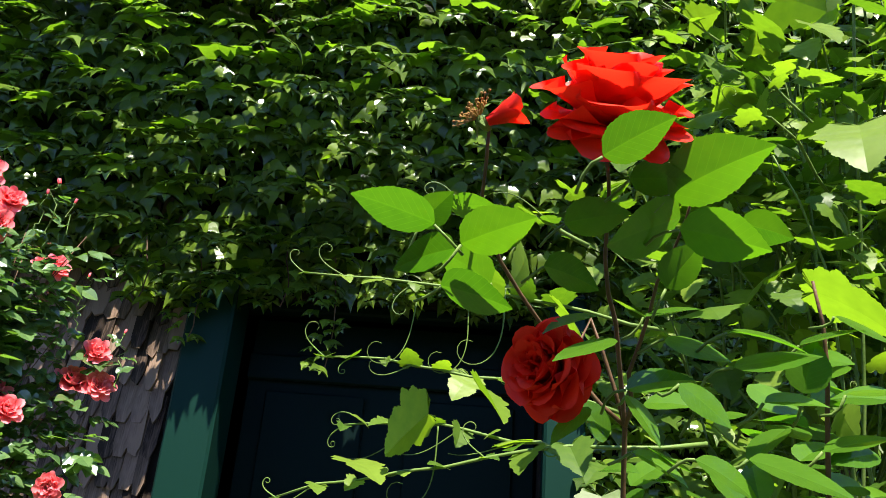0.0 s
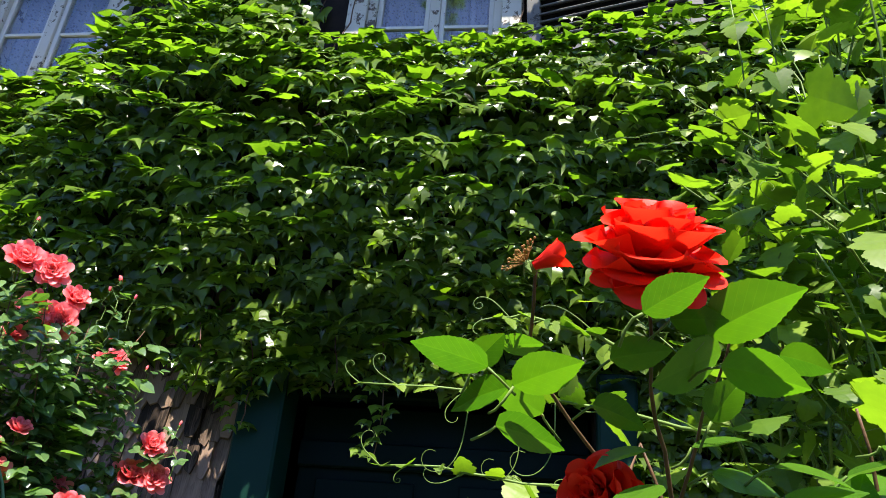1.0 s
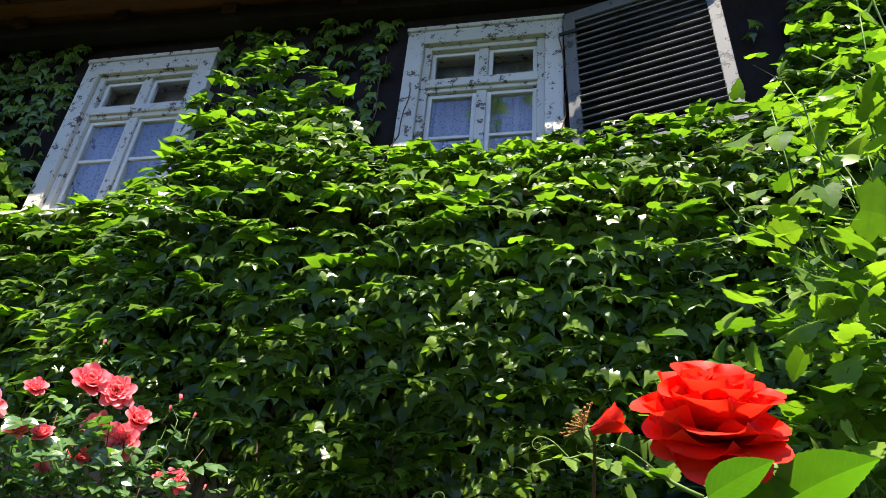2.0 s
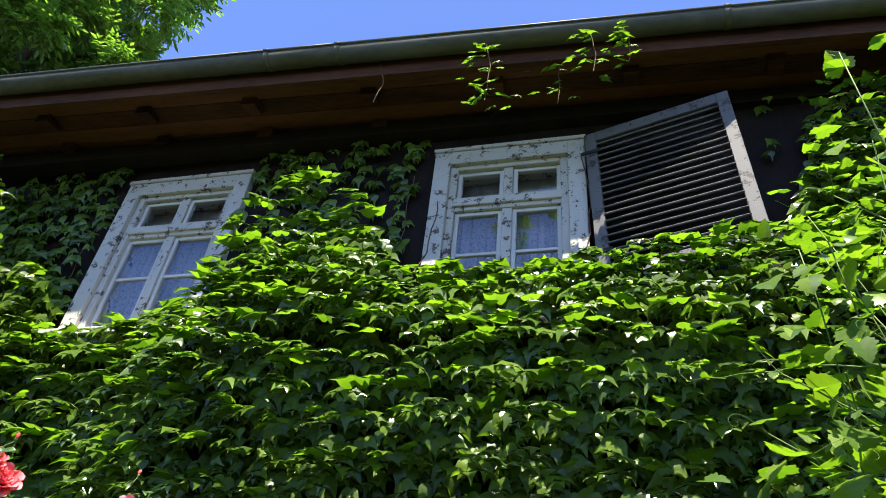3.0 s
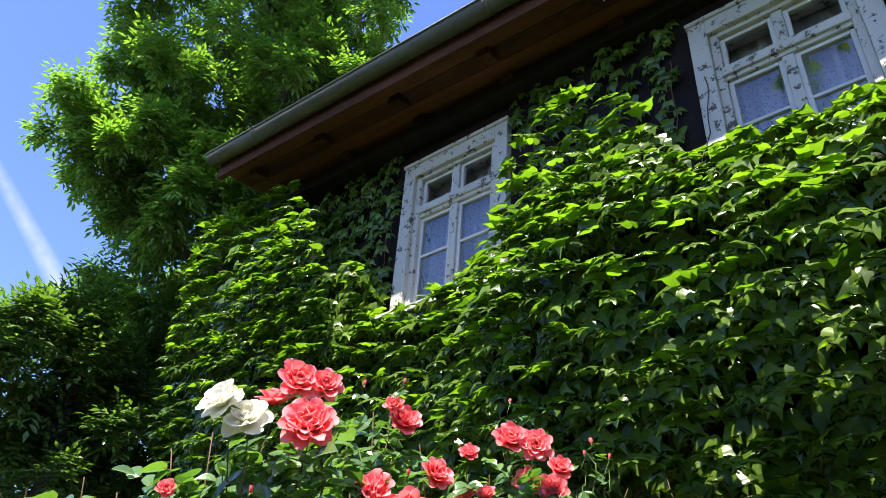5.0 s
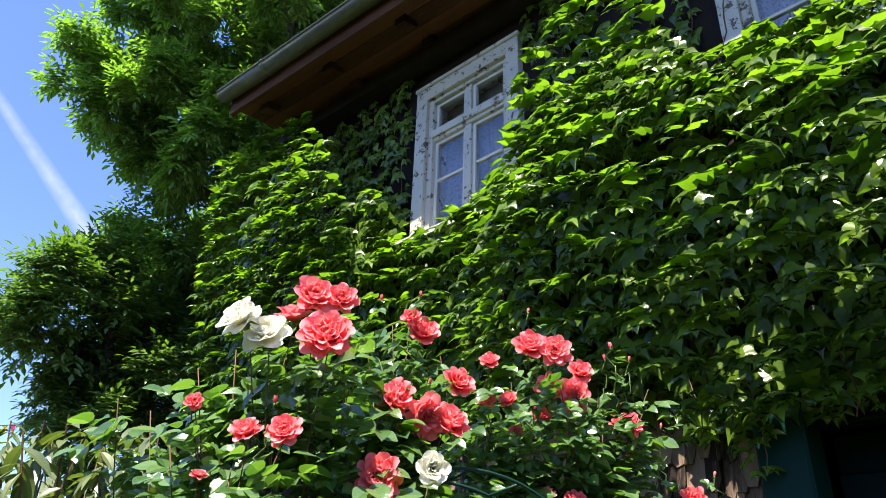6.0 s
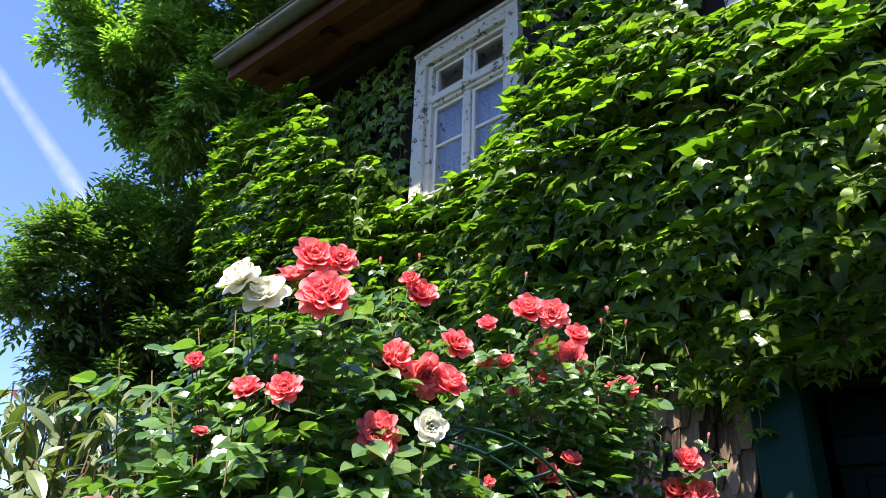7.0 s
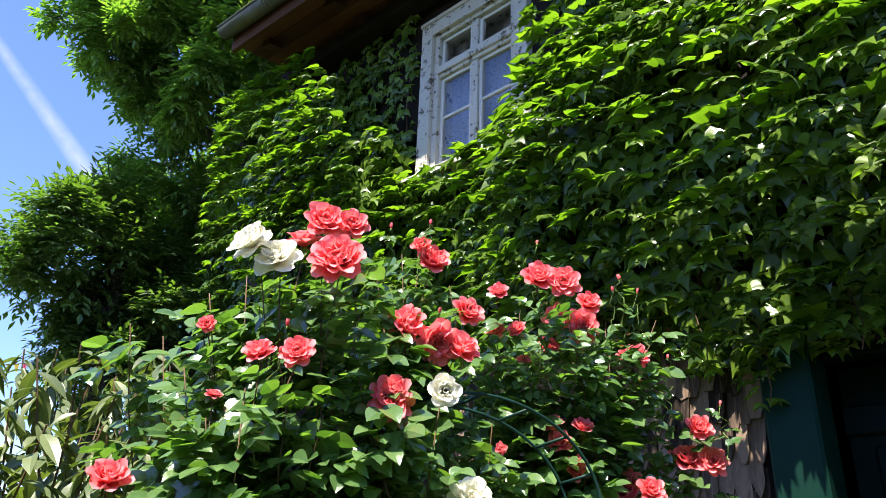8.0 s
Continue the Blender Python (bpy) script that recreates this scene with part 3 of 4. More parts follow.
def ivy_depth(x, z):
    """How far the leaves stand out from the wall."""
    d = 0.20 + 0.15 * noise.noise(Vector((x * 0.9, z * 0.9, 8)))
    foot = 2.12 + 0.33 * clamp((x + 1.4) / 0.8)
    shelf = clamp((z - foot) / 0.85) * clamp((4.5 - z) / 0.9)
    low = clamp((3.05 - z) / 0.45) * (0.15 + 0.75 * clamp((x + 1.4) / 0.5))
    high = clamp((z - 3.0) / 1.4) * (0.28 if x < -3.7 else 0.16 if -2.3 < x < -1.2 else 0.0)
    return max(0.05, d * (1 - 0.7 * low) + 0.40 * shelf * min(1.0, max(0.2, x + 3.0)) + high)


def ivy():
    rng = random.Random(7)
    own = thing("ivy", (0, WALL, 0), "dense glossy green three-lobed ivy covering the house wall", "ivy")
    shapes = [hung_leaf(IVY, 0.9, -0.05, 0.22), hung_leaf(IVY, 1.2, -0.08, 0.35), hung_leaf(IVY, 0.6, -0.16, 0.12), hung_leaf(IVY, 0.9, 0.12, 0.35)]
    poses, inner = [], []
    step = 0.047
    z = 1.1
    while z < 5.7:
        x = XL - 0.2
        while x < XR:
            px, pz = x + rng.uniform(-0.05, 0.05), z + rng.uniform(-0.04, 0.04)
            x += step
            if not ivy_ok(px, pz):
                continue
            deep = ivy_depth(px, pz)
            if rng.random() < 0.8:
                inner.append(leaf_pose((px, WALL - 0.05 - (0.85 if 3.85 < pz < 4.2 else 0.36) * rng.random() * deep, pz), (rng.gauss(0, 0.5), -0.45, -0.9), (rng.gauss(0, 0.3), -1, 0.5), rng.uniform(0.07, 0.115)))
            tier = 0.5 + 0.5 * math.sin(pz * 36 + 6.0 * noise.noise(Vector((px * 1.2, pz * 0.9, 0))))
            patch = noise.noise(Vector((px * 1.9, pz * 2.6, 5.5)))
            if rng.random() > (1.0 if tier > 0.72 or 4.0 < pz < 4.25 else 0.36 if tier > 0.5 else 0.05) * (1.0 if pz > 3.9 else clamp(0.85 + 0.8 * patch)):
                continue
            out = deep - 0.05 + 0.085 * tier * rng.uniform(0.3, 1.0) + 0.06 * rng.random()
            way = Vector((rng.gauss(0, 0.5), -0.8 + rng.gauss(0, 0.2), -0.16 + rng.gauss(0, 0.25)))
            face = Vector((rng.gauss(0, 0.22), -0.30 + rng.gauss(0, 0.25), 1.0))
            poses.append(leaf_pose((px, WALL - 0.02 - out, pz), way, face, rng.uniform(0.068, 0.115) * (1.15 if rng.random() < 0.12 else 1.0)))
        z += step
    # stray shoots hanging over the door and up under the eave
    for x0, y0, z0, n, spread in ((-1.22, 3.68, 2.5, 14, 0.05), (-0.62, 3.72, 2.6, 22, 0.035), (-0.85, 3.72, 2.6, 10, 0.06), (-1.45, 3.62, 2.55, 10, 0.08),
                                  (-0.62, 3.17, 5.80, 26, 0.05), (0.03, 3.19, 5.80, 18, 0.07), (0.24, 3.20, 5.82, 16, 0.05), (-0.2, 3.35, 5.78, 20, 0.22)):
        for k in range(n):
            poses.append(leaf_pose((x0 + rng.gauss(0, spread), y0 + rng.gauss(0, 0.03), z0 - 0.023 * k), (rng.gauss(0, 0.7), -0.8, -0.4), (rng.gauss(0, 0.3), -0.4, 1), rng.uniform(0.04, 0.075)))
        bm = tube_into(bmesh.new(), bend((x0, y0 + 0.02, z0 + 0.1), (x0 + 0.03, y0, z0 - 0.023 * n), (0.03, 0, 0), 6, 0.01, rng), 0.003, 5)
        part("shoot", bm, M["twig"], own).matrix_parent_inverse = own.matrix_basis.inverted()
    # dark leaves close to the wall under the eave
    for k in range(1100):
        px, pz = rng.uniform(-5.3, 3.0), rng.uniform(4.0, 5.7)
        if rng.random() < 0.45:
            px = rng.choice((rng.uniform(-4.5, -3.56), rng.uniform(-2.43, -1.1)))
        if W1[0] - 0.05 < px < W1[1] + 0.05 or W2[0] - 0.1 < px < 1.0:
            continue
        inner.append(leaf_pose((px, WALL - 0.03 - 0.06 * rng.random(), pz), (rng.gauss(0, 0.7), -0.3, -0.9), (rng.gauss(0, 0.3), -1, 0.5), rng.uniform(0.05, 0.1)))
    poses.sort(key=lambda m: (m.translation - Vector((0.0, 3.5, 3.2))).length)
    foliage(own, shapes, poses + inner, M["ivy_leaf"], 300)
    # bare runners on the wall and the window casing
    for a, b in (((-1.35, 3.82, 4.2), (-1.2, 3.82, 5.3)), ((-3.75, 3.82, 4.1), (-3.62, 3.82, 5.3)), ((-1.15, 3.8, 4.25), (-1.0, 3.785, 5.0)), ((-0.1, 3.785, 4.3), (-0.06, 3.79, 5.3)), ((-1.38, 3.25, 5.86), (-1.36, 3.27, 5.45))):
        bm = tube_into(bmesh.new(), bend(a, b, (0.05, 0, 0), 9, 0.02, rng), 0.004, 5)
        part("runner", bm, M["twig"], own).matrix_parent_inverse = own.matrix_basis.inverted()


ivy()


# ---- rose flowers ----
def petal_grid(length, width, th0, th1, turn, rim=0.0, cup=1.0, rng=random, n=6, start=0.12):
    """One petal: points in rows from base to rim, with uv; it leans out from th0 at its base to th1 at its rim."""
    pts, uvs = [], []
    r, z = start * length, 0.0
    wob = [rng.uniform(-1, 1) for _ in range(4)]
    for i in range(n + 1):
        t = i / n
        th = th0 + (th1 - th0) * t + rim * max(0.0, t - 0.72) / 0.28
        half = width * (0.30 + 1.05 * math.sin(math.pi * (0.08 + 0.60 * t)))
        for j in range(n):
            s = -1 + 2 * j / (n - 1)
            a = s * half / max(r, 0.30 * length) * cup
            lift = 0.085 * length * t * (wob[0] * s + wob[1] * math.sin(3 * s + wob[2]) + wob[3] * s * s)
            pointed = -0.34 * length * abs(s) ** 2.6 * t ** 4
            rr = r + (pointed + lift) * math.sin(th)
            px = rr * math.cos(a) if cup else rr
            pts.append(Matrix.Rotation(turn, 3, "Z") @ Vector((px, rr * math.sin(a) + (1 - cup) * s * half, z + (pointed + lift) * math.cos(th))))
            uvs.append((t, s))
        r += length / n * math.sin(th)
        z += length / n * math.cos(th)
    faces = [(i * n + j, i * n + j + 1, (i + 1) * n + j + 1, (i + 1) * n + j) for i in range(n) for j in range(n - 1)]
    return pts, faces, uvs


def grids_mesh(name, grids, mat):
    v, f, uv = [], [], []
    for p, fc, u in grids:
        o = len(v)
        v += [tuple(q) for q in p]
        f += [tuple(i + o for i in face) for face in fc]
        uv += u
    me = bpy.data.meshes.new(name)
    me.from_pydata(v, [], f)
    lay = me.uv_layers.new(name="UVMap")
    for lp, idx in zip(lay.data, (i for face in f for i in face)):
        lp.uv = uv[idx]
    me.materials.append(mat)
    me.shade_smooth()
    return me


def bloom(rings, rng, n=6):
    """Petals of a flower of radius about 1: rings of (count, length, width, lean at base, lean at rim, rim curl)."""
    out = []
    for k, (count, length, width, a, b, rim) in enumerate(rings):
        t0 = rng.uniform(0, 6.28)
        for i in range(count):
            out.append(petal_grid(length * rng.uniform(0.9, 1.08), width * rng.uniform(0.9, 1.1), radians(a + rng.uniform(-5, 5)), radians(b + rng.uniform(-8, 8)),
                                  t0 + 6.283 * i / count + rng.uniform(-0.2, 0.2), radians(rim * rng.uniform(0.5, 1.3)), 1.0, rng, n))
    return out


FULL = [(4, 0.55, 0.24, 4, 0, 0), (6, 0.70, 0.28, 10, 10, 25), (7, 0.84, 0.32, 20, 24, 35), (8, 0.98, 0.34, 34, 40, 40), (8, 1.08, 0.38, 50, 58, 40), (7, 1.1, 0.40, 66, 84, 30)]
CUPPED = [(3, 0.62, 0.28, 2, -6, 0), (5, 0.80, 0.34, 10, 4, 30), (6, 0.96, 0.40, 24, 14, 50), (6, 1.08, 0.46, 42, 30, 55), (6, 1.12, 0.48, 62, 62, 40)]
TEA = [(4, 0.80, 0.34, 2, -10, 0), (5, 0.95, 0.40, 8, 4, 45), (6, 1.06, 0.48, 16, 12, 50), (6, 1.12, 0.54, 28, 22, 65), (6, 1.12, 0.58, 44, 40, 65), (6, 1.08, 0.60, 62, 66, 60), (6, 1.0, 0.62, 78, 92, 40), (6, 0.92, 0.60, 92, 114, 25)]
LOOSE = [(5, 0.60, 0.42, 12, 6, 20), (6, 0.90, 0.52, 32, 28, 40), (6, 1.05, 0.58, 52, 58, 45), (5, 1.0, 0.55, 78, 96, 30)]
BUD = [(3, 0.9, 0.42, 12, -22, 0), (4, 1.0, 0.46, 18, -16, 10)]
OFF = Vector((-0.052, -0.080, -0.053))          # settles the plants in their beds
frng = random.Random(21)
CORAL_MESHES = [grids_mesh("flower", bloom(r, frng), M["coral"]) for r in (CUPPED, FULL, CUPPED, FULL, CUPPED)]
CREAM_MESHES = [grids_mesh("flower", bloom(r, frng), M["white_petal"]) for r in (LOOSE, LOOSE)]
BUD_MESH = grids_mesh("bud", bloom(BUD, frng), M["coral"])


def sepals_mesh(mat):
    """Green cup and five pointed sepals under a flower of radius 1."""
    bm = bmesh.new()
    tube_into(bm, [(0, 0, -0.45), (0, 0, -0.3), (0, 0, -0.05), (0, 0, 0.12)], [0.08, 0.16, 0.2, 0.12], 8)
    for k in range(5):
        m = Matrix.Rotation(k * 1.2566, 4, "Z")
        q = [bm.verts.new(m @ Vector(c)) for c in ((0.1, -0.1, 0), (0.1, 0.1, 0), (0.45, 0.07, -0.1), (0.45, -0.07, -0.1), (0.8, 0.0, -0.35))]
        bm.faces.new((q[0], q[1], q[2], q[3]))
        bm.faces.new((q[3], q[2], q[4]))
    return mesh_of("sepal_cup", bm, mat, True)


SEPALS = sepals_mesh(M["green_stem"])


def put_part(owner, name, me, m, parent=None, label=""):
    ob = new(name, me)
    ob.parent = parent or owner
    if parent is None:
        ob.matrix_parent_inverse = owner.matrix_basis.inverted()
    ob.matrix_basis = m
    if label:
        tagged(ob, label)
    return ob


def facing(p, way, size, spin):
    return Matrix.Translation(p) @ Vector(way).to_track_quat("Z", "X").to_matrix().to_4x4() @ Matrix.Rotation(spin, 4, "Z") @ Matrix.Scale(size, 4)


ROSE_SHAPES = [leaf_shape(ROSE, 0.22, 0.18), leaf_shape(ROSE, 0.35, 0.30), leaf_shape(ROSE, 0.08, 0.10)]


def compound(p, way, up, size, poses, rng, pairs=2):
    """A rose leaf: leaflets in pairs and one at the tip."""
    w = Vector(way).normalized()
    side = w.cross(Vector(up)).normalized()
    for k in range(pairs):
        q = Vector(p) + w * size * (0.55 + 0.8 * k)
        for s in (-1, 1):
            poses.append(leaf_pose(q, w * 0.55 + side * s + Vector((0, 0, rng.gauss(-0.1, 0.2))), Vector(up) + Vector((rng.gauss(0, 0.3), rng.gauss(0, 0.3), 0)), size * rng.uniform(0.75, 1.0)))
    poses.append(leaf_pose(Vector(p) + w * size * (0.7 + 0.8 * (pairs - 1) + 0.1), w + Vector((0, 0, -0.2)), up, size * rng.uniform(0.95, 1.2)))


def cane(owner, base, tip, rng, poses, size, count, low, mat, thick=0.004, bow=None):
    """One cane from the ground to a tip, with leaves along its upper stretch."""
    pts = bend(base, tip, bow or (rng.uniform(-0.1, 0.1), rng.uniform(-0.1, 0.1), 0.1), 9, 0.02, rng)
    n = len(pts) - 1
    bm = tube_into(bmesh.new(), pts, [thick * (1 - 0.65 * i / n) for i in range(n + 1)], 5)
    part("cane", bm, M[mat], owner, "", True).matrix_parent_inverse = owner.matrix_basis.inverted()
    for k in range(count):
        t = low + (0.97 - low) * (k + rng.random()) / count
        i = min(n - 1, int(t * n))
        p = pts[i].lerp(pts[i + 1], t * n - i)
        a = rng.uniform(0, 6.283)
        compound(p, (math.cos(a), math.sin(a), rng.uniform(-0.3, 0.5)), (0.2 + rng.gauss(0, 0.4), -0.55 + rng.gauss(0, 0.4), 1), size * rng.uniform(0.7, 1.15), poses, rng)
    return pts


def rose_bush(name, label, base, flowers, buds, tips, meshes, leaf_size, count, low, seed, singles=300, near=(-0.9, 1.4, 2.0)):
    rng = random.Random(seed)
    own = thing(name, (*base, 0), label, "rose bush")
    poses = []
    for k, (x, y, z, size) in enumerate(flowers):
        way = Vector((0.55 + rng.gauss(0, 0.35), -0.7 + rng.gauss(0, 0.3), 0.42 + rng.gauss(0, 0.25)))
        m = facing((x, y, z - 0.15 * size), way, size * 0.54, rng.uniform(0, 6.28))
        f = put_part(own, "flower", meshes[k % len(meshes)], m)
        put_part(own, "sepal_cup", SEPALS, Matrix.Translation((0, 0, -0.02)), f)
        b = (base[0] + rng.gauss(0, 0.22), base[1] + rng.gauss(0, 0.22), 0)
        cane(own, b, m @ Vector((0, 0, -0.4)), rng, poses, leaf_size, count, low, "red_stem")
    for x, y, z, size in buds:
        m = facing((x, y, z - 0.4 * size), (rng.gauss(0, 0.2), rng.gauss(0, 0.2), 1), size * 0.62, rng.uniform(0, 6.28))
        f = put_part(own, "bud", BUD_MESH, m)
        put_part(own, "sepal_cup", SEPALS, Matrix.Rotation(0.2, 4, "X"), f)
        root = Vector((x, y, z)) + Vector((rng.uniform(-0.08, 0.02), rng.uniform(-0.03, 0.08), -rng.uniform(0.16, 0.26)))
        cane(own, root, m @ Vector((0, 0, -0.4)), rng, poses, leaf_size * 0.6, 3, 0.1, "green_stem", 0.0024, (0, 0, 0))
    for x, y, z in tips:
        cane(own, (base[0] + rng.gauss(0, 0.25), base[1] + rng.gauss(0, 0.25), 0), (x, y, z), rng, poses, leaf_size, count + 3, low, "red_stem")
    foliage(own, ROSE_SHAPES, poses, M["rose_leaf"], singles, near=near)
    own.location += OFF
    return own


CORAL_FRONT = [(-1.32, 1.59, 2.32, 0.090), (-1.28, 1.64, 2.32, 0.070), (-1.36, 1.57, 2.27, 0.075), (-1.21, 1.56, 2.19, 0.106),
               (-1.34, 1.97, 2.35, 0.082), (-1.35, 1.94, 2.39, 0.050), (-1.22, 1.49, 1.97, 0.060), (-1.26, 1.43, 1.96, 0.055),
               (-1.19, 1.71, 1.92, 0.090), (-1.39, 1.38, 2.03, 0.034), (-1.43, 1.26, 1.72, 0.070), (-1.34, 1.39, 1.88, 0.030),
               (-1.311, 1.866, 2.142, 0.090), (-1.265, 1.922, 2.114, 0.100), (-1.237, 1.968, 2.087, 0.090), (-1.30, 1.84, 2.125, 0.070)]
BUDS_FRONT = [(-1.34, 1.63, 2.06, 0.025), (-1.39, 1.86, 2.43, 0.028), (-1.32, 1.94, 2.45, 0.026), (-1.30, 1.51, 2.05, 0.028), (-1.24, 1.46, 1.97, 0.022), (-1.41, 1.86, 2.09, 0.025), (-1.42, 2.09, 2.26, 0.030)]
TIPS_FRONT = [(-1.72, 1.36, 2.09), (-1.69, 1.43, 2.07), (-1.56, 1.44, 2.12), (-1.54, 1.45, 2.15), (-1.49, 1.51, 2.20), (-1.37, 1.54, 2.14), (-1.35, 1.59, 2.13),
              (-1.33, 1.74, 2.20), (-1.39, 1.85, 2.19), (-1.33, 1.90, 2.22), (-1.42, 1.36, 1.94), (-1.24, 1.49, 1.90),
              (-1.28, 1.42, 1.89), (-1.26, 1.61, 1.97), (-1.30, 1.69, 2.05), (-1.20, 1.55, 1.85), (-1.16, 1.75, 1.86), (-1.32, 1.37, 1.83), (-1.32, 1.81, 2.09)]
CORAL_REAR = [(-1.35, 2.47, 2.46, 0.098), (-1.29, 2.52, 2.45, 0.094), (-1.38, 2.62, 2.37, 0.082), (-1.30, 2.63, 2.33, 0.105), (-1.29, 2.66, 2.41, 0.078),
              (-1.43, 2.62, 2.28, 0.068), (-1.28, 2.95, 2.30, 0.078), (-1.43, 2.21, 2.29, 0.086), (-1.43, 2.35, 2.27, 0.055), (-1.38, 2.40, 2.27, 0.055),
              (-1.40, 2.33, 2.38, 0.055), (-1.37, 2.01, 1.86, 0.055), (-1.36, 2.29, 1.90, 0.030), (-1.35, 2.53, 2.00, 0.065), (-1.28, 2.58, 1.99, 0.062)]
CORAL_LOW = [(-1.16, 3.00, 1.94, 0.100), (-1.09, 3.03, 1.94, 0.088), (-1.11, 3.01, 2.04, 0.076), (-1.28, 2.83, 1.85, 0.118), (-1.34, 2.55, 1.95, 0.070),
             (-1.31, 2.58, 1.88, 0.070), (-1.45, 2.52, 2.21, 0.044), (-1.06, 2.56, 1.80, 0.070), (-0.99, 2.73, 1.63, 0.072), (-1.30, 2.91, 2.28, 0.065)]
BUDS_REAR = [(-1.23, 2.78, 2.53, 0.042), (-1.26, 2.78, 2.49, 0.030), (-1.19, 2.82, 2.48, 0.030), (-1.38, 2.51, 2.61, 0.034), (-1.19, 3.00, 2.29, 0.028), (-1.03, 3.01, 2.11, 0.028)]
TIPS_REAR = [(-1.16, 2.88, 2.38), (-1.17, 2.94, 2.14), (-1.19, 2.88, 2.30), (-1.31, 2.82, 2.27), (-1.30, 2.79, 2.38), (-1.48, 2.54, 2.38), (-1.48, 2.37, 2.12),
             (-1.46, 2.51, 2.14), (-1.31, 2.62, 2.14), (-1.29, 2.17, 1.94), (-1.41, 2.56, 2.07), (-1.52, 1.93, 2.35), (-1.46, 1.97, 2.40), (-1.45, 2.16, 2.36),
             (-1.29, 2.86, 2.20), (-1.50, 2.06, 2.13)]
CREAM = [(-1.34, 1.43, 2.220, 0.090), (-1.32, 1.480, 2.195, 0.088), (-1.11, 1.79, 1.94, 0.065), (-1.10, 1.87, 1.73, 0.080)]
rose_bush("rose_bush", "bushy rose with coral-pink double blooms and glossy leaves", (-1.65, 1.75), CORAL_FRONT, BUDS_FRONT, TIPS_FRONT, CORAL_MESHES, 0.050, 44, 0.5, 3)
rose_bush("climbing_rose", "climbing rose with coral-pink clusters beside the house wall", (-1.75, 2.8), CORAL_REAR + CORAL_LOW, BUDS_REAR, TIPS_REAR, CORAL_MESHES, 0.050, 34, 0.68, 4, 250, (-1.1, 2.5, 2.2))
rose_bush("white_rose_bush", "slender rose bush with cream-white open blooms", (-1.35, 1.75), CREAM, [], [(-1.4, 1.5, 2.1)], CREAM_MESHES, 0.048, 12, 0.6, 5, 150, (-1.2, 1.6, 2.0))

# ---- green steel rose arch ----
arch = thing("rose_arch", (-1.22, 2.06, 0), "dark green coated steel rose arch among the bushes", "rose arch")
for off in ((0, 0), (-0.10, 0.02)):
    pts = []
    for k in range(25):
        a = math.pi * k / 24
        pts.append(Vector((-1.34 + off[0], 1.72, 1.72)).lerp(Vector((-1.10 + off[0], 2.38, 1.72)), 0.5 - 0.5 * math.cos(a)) + Vector((0, 0, 0.265 * math.sin(a) - off[1])))
    pts = [Vector((pts[0].x, pts[0].y, 0))] + pts + [Vector((pts[-1].x, pts[-1].y, 0))]
    part("hoop", tube_into(bmesh.new(), pts, 0.0042, 8), M["arch"], arch, "", True).matrix_parent_inverse = arch.matrix_basis.inverted()
for k in range(3, 23, 3):
    a = math.pi * k / 24
    p = Vector((-1.34, 1.72, 1.72)).lerp(Vector((-1.10, 2.38, 1.72)), 0.5 - 0.5 * math.cos(a)) + Vector((0, 0, 0.265 * math.sin(a)))
    part("rung", tube_into(bmesh.new(), [p, p + Vector((-0.10, 0, -0.02))], 0.004, 6), M["arch"], arch, "", True).matrix_parent_inverse = arch.matrix_basis.inverted()

arch.location += OFF


# ---- shrub with narrow drooping leaves ----
def shrub():
    rng = random.Random(11)
    own = thing("shrub", (-2.35, 1.5, 0), "grey-green shrub with narrow drooping leaves", "shrub")
    shapes = [leaf_shape([(0, 0.02), (0.15, 0.10), (0.4, 0.17), (0.7, 0.14), (1, 0)], 0.25, 0.35)]
    poses = []
    for k in range(80):
        tip = (rng.uniform(-2.9, -1.66), rng.uniform(1.0, 1.75), rng.uniform(1.5, 2.2))
        pts = bend((-2.35 + rng.gauss(0, 0.2), 1.5 + rng.gauss(0, 0.15), 0), tip, (0, 0, 0.12), 7, 0.02, rng)
        part("branch", tube_into(bmesh.new(), pts, [0.008 * (1 - 0.1 * i) for i in range(8)], 5), M["twig"], own).matrix_parent_inverse = own.matrix_basis.inverted()
        for j in range(48):
            t = rng.uniform(0.62, 1.0) * 7
            i = min(6, int(t))
            p = pts[i].lerp(pts[i + 1], t - i)
            a = rng.uniform(0, 6.28)
            poses.append(leaf_pose(p, (math.cos(a), math.sin(a), rng.uniform(-1.1, 0.1)), (rng.gauss(0, 0.3), -0.3, 1), rng.uniform(0.06, 0.11)))
    foliage(own, shapes, poses, M["shrub_leaf"], 250, near=(-2.2, 1.4, 2.0))
    own.location += OFF


shrub()


# ---- tree beside the house ----
ASH = [(-8.4, 4.6, 10.8, 1.75), (-7.4, 5.7, 12.3, 1.6), (-9.8, 4.1, 9.7, 1.5), (-8.4, 5.8, 10.0, 1.9), (-9.5, 4.5, 8.5, 1.15), (-9.1, 5.7, 7.6, 1.5),
       (-8.3, 3.5, 12.6, 1.8), (-7.0, 4.6, 13.2, 1.7), (-10.3, 3.4, 9.1, 0.85), (-10.0, 3.6, 11.0, 0.8), (-10.2, 3.7, 8.6, 0.6), (-7.9, 6.6, 8.6, 1.5), (-8.9, 4.9, 8.9, 1.3),
       (-12.0, 6.0, 6.7, 1.5), (-10.6, 7.3, 6.3, 1.65), (-11.1, 7.7, 4.0, 1.65), (-11.0, 5.8, 7.2, 1.5), (-11.3, 6.0, 5.4, 1.4), (-11.5, 6.1, 3.7, 1.4), (-10.1, 7.2, 7.7, 1.65), (-10.4, 7.7, 4.9, 1.65)]
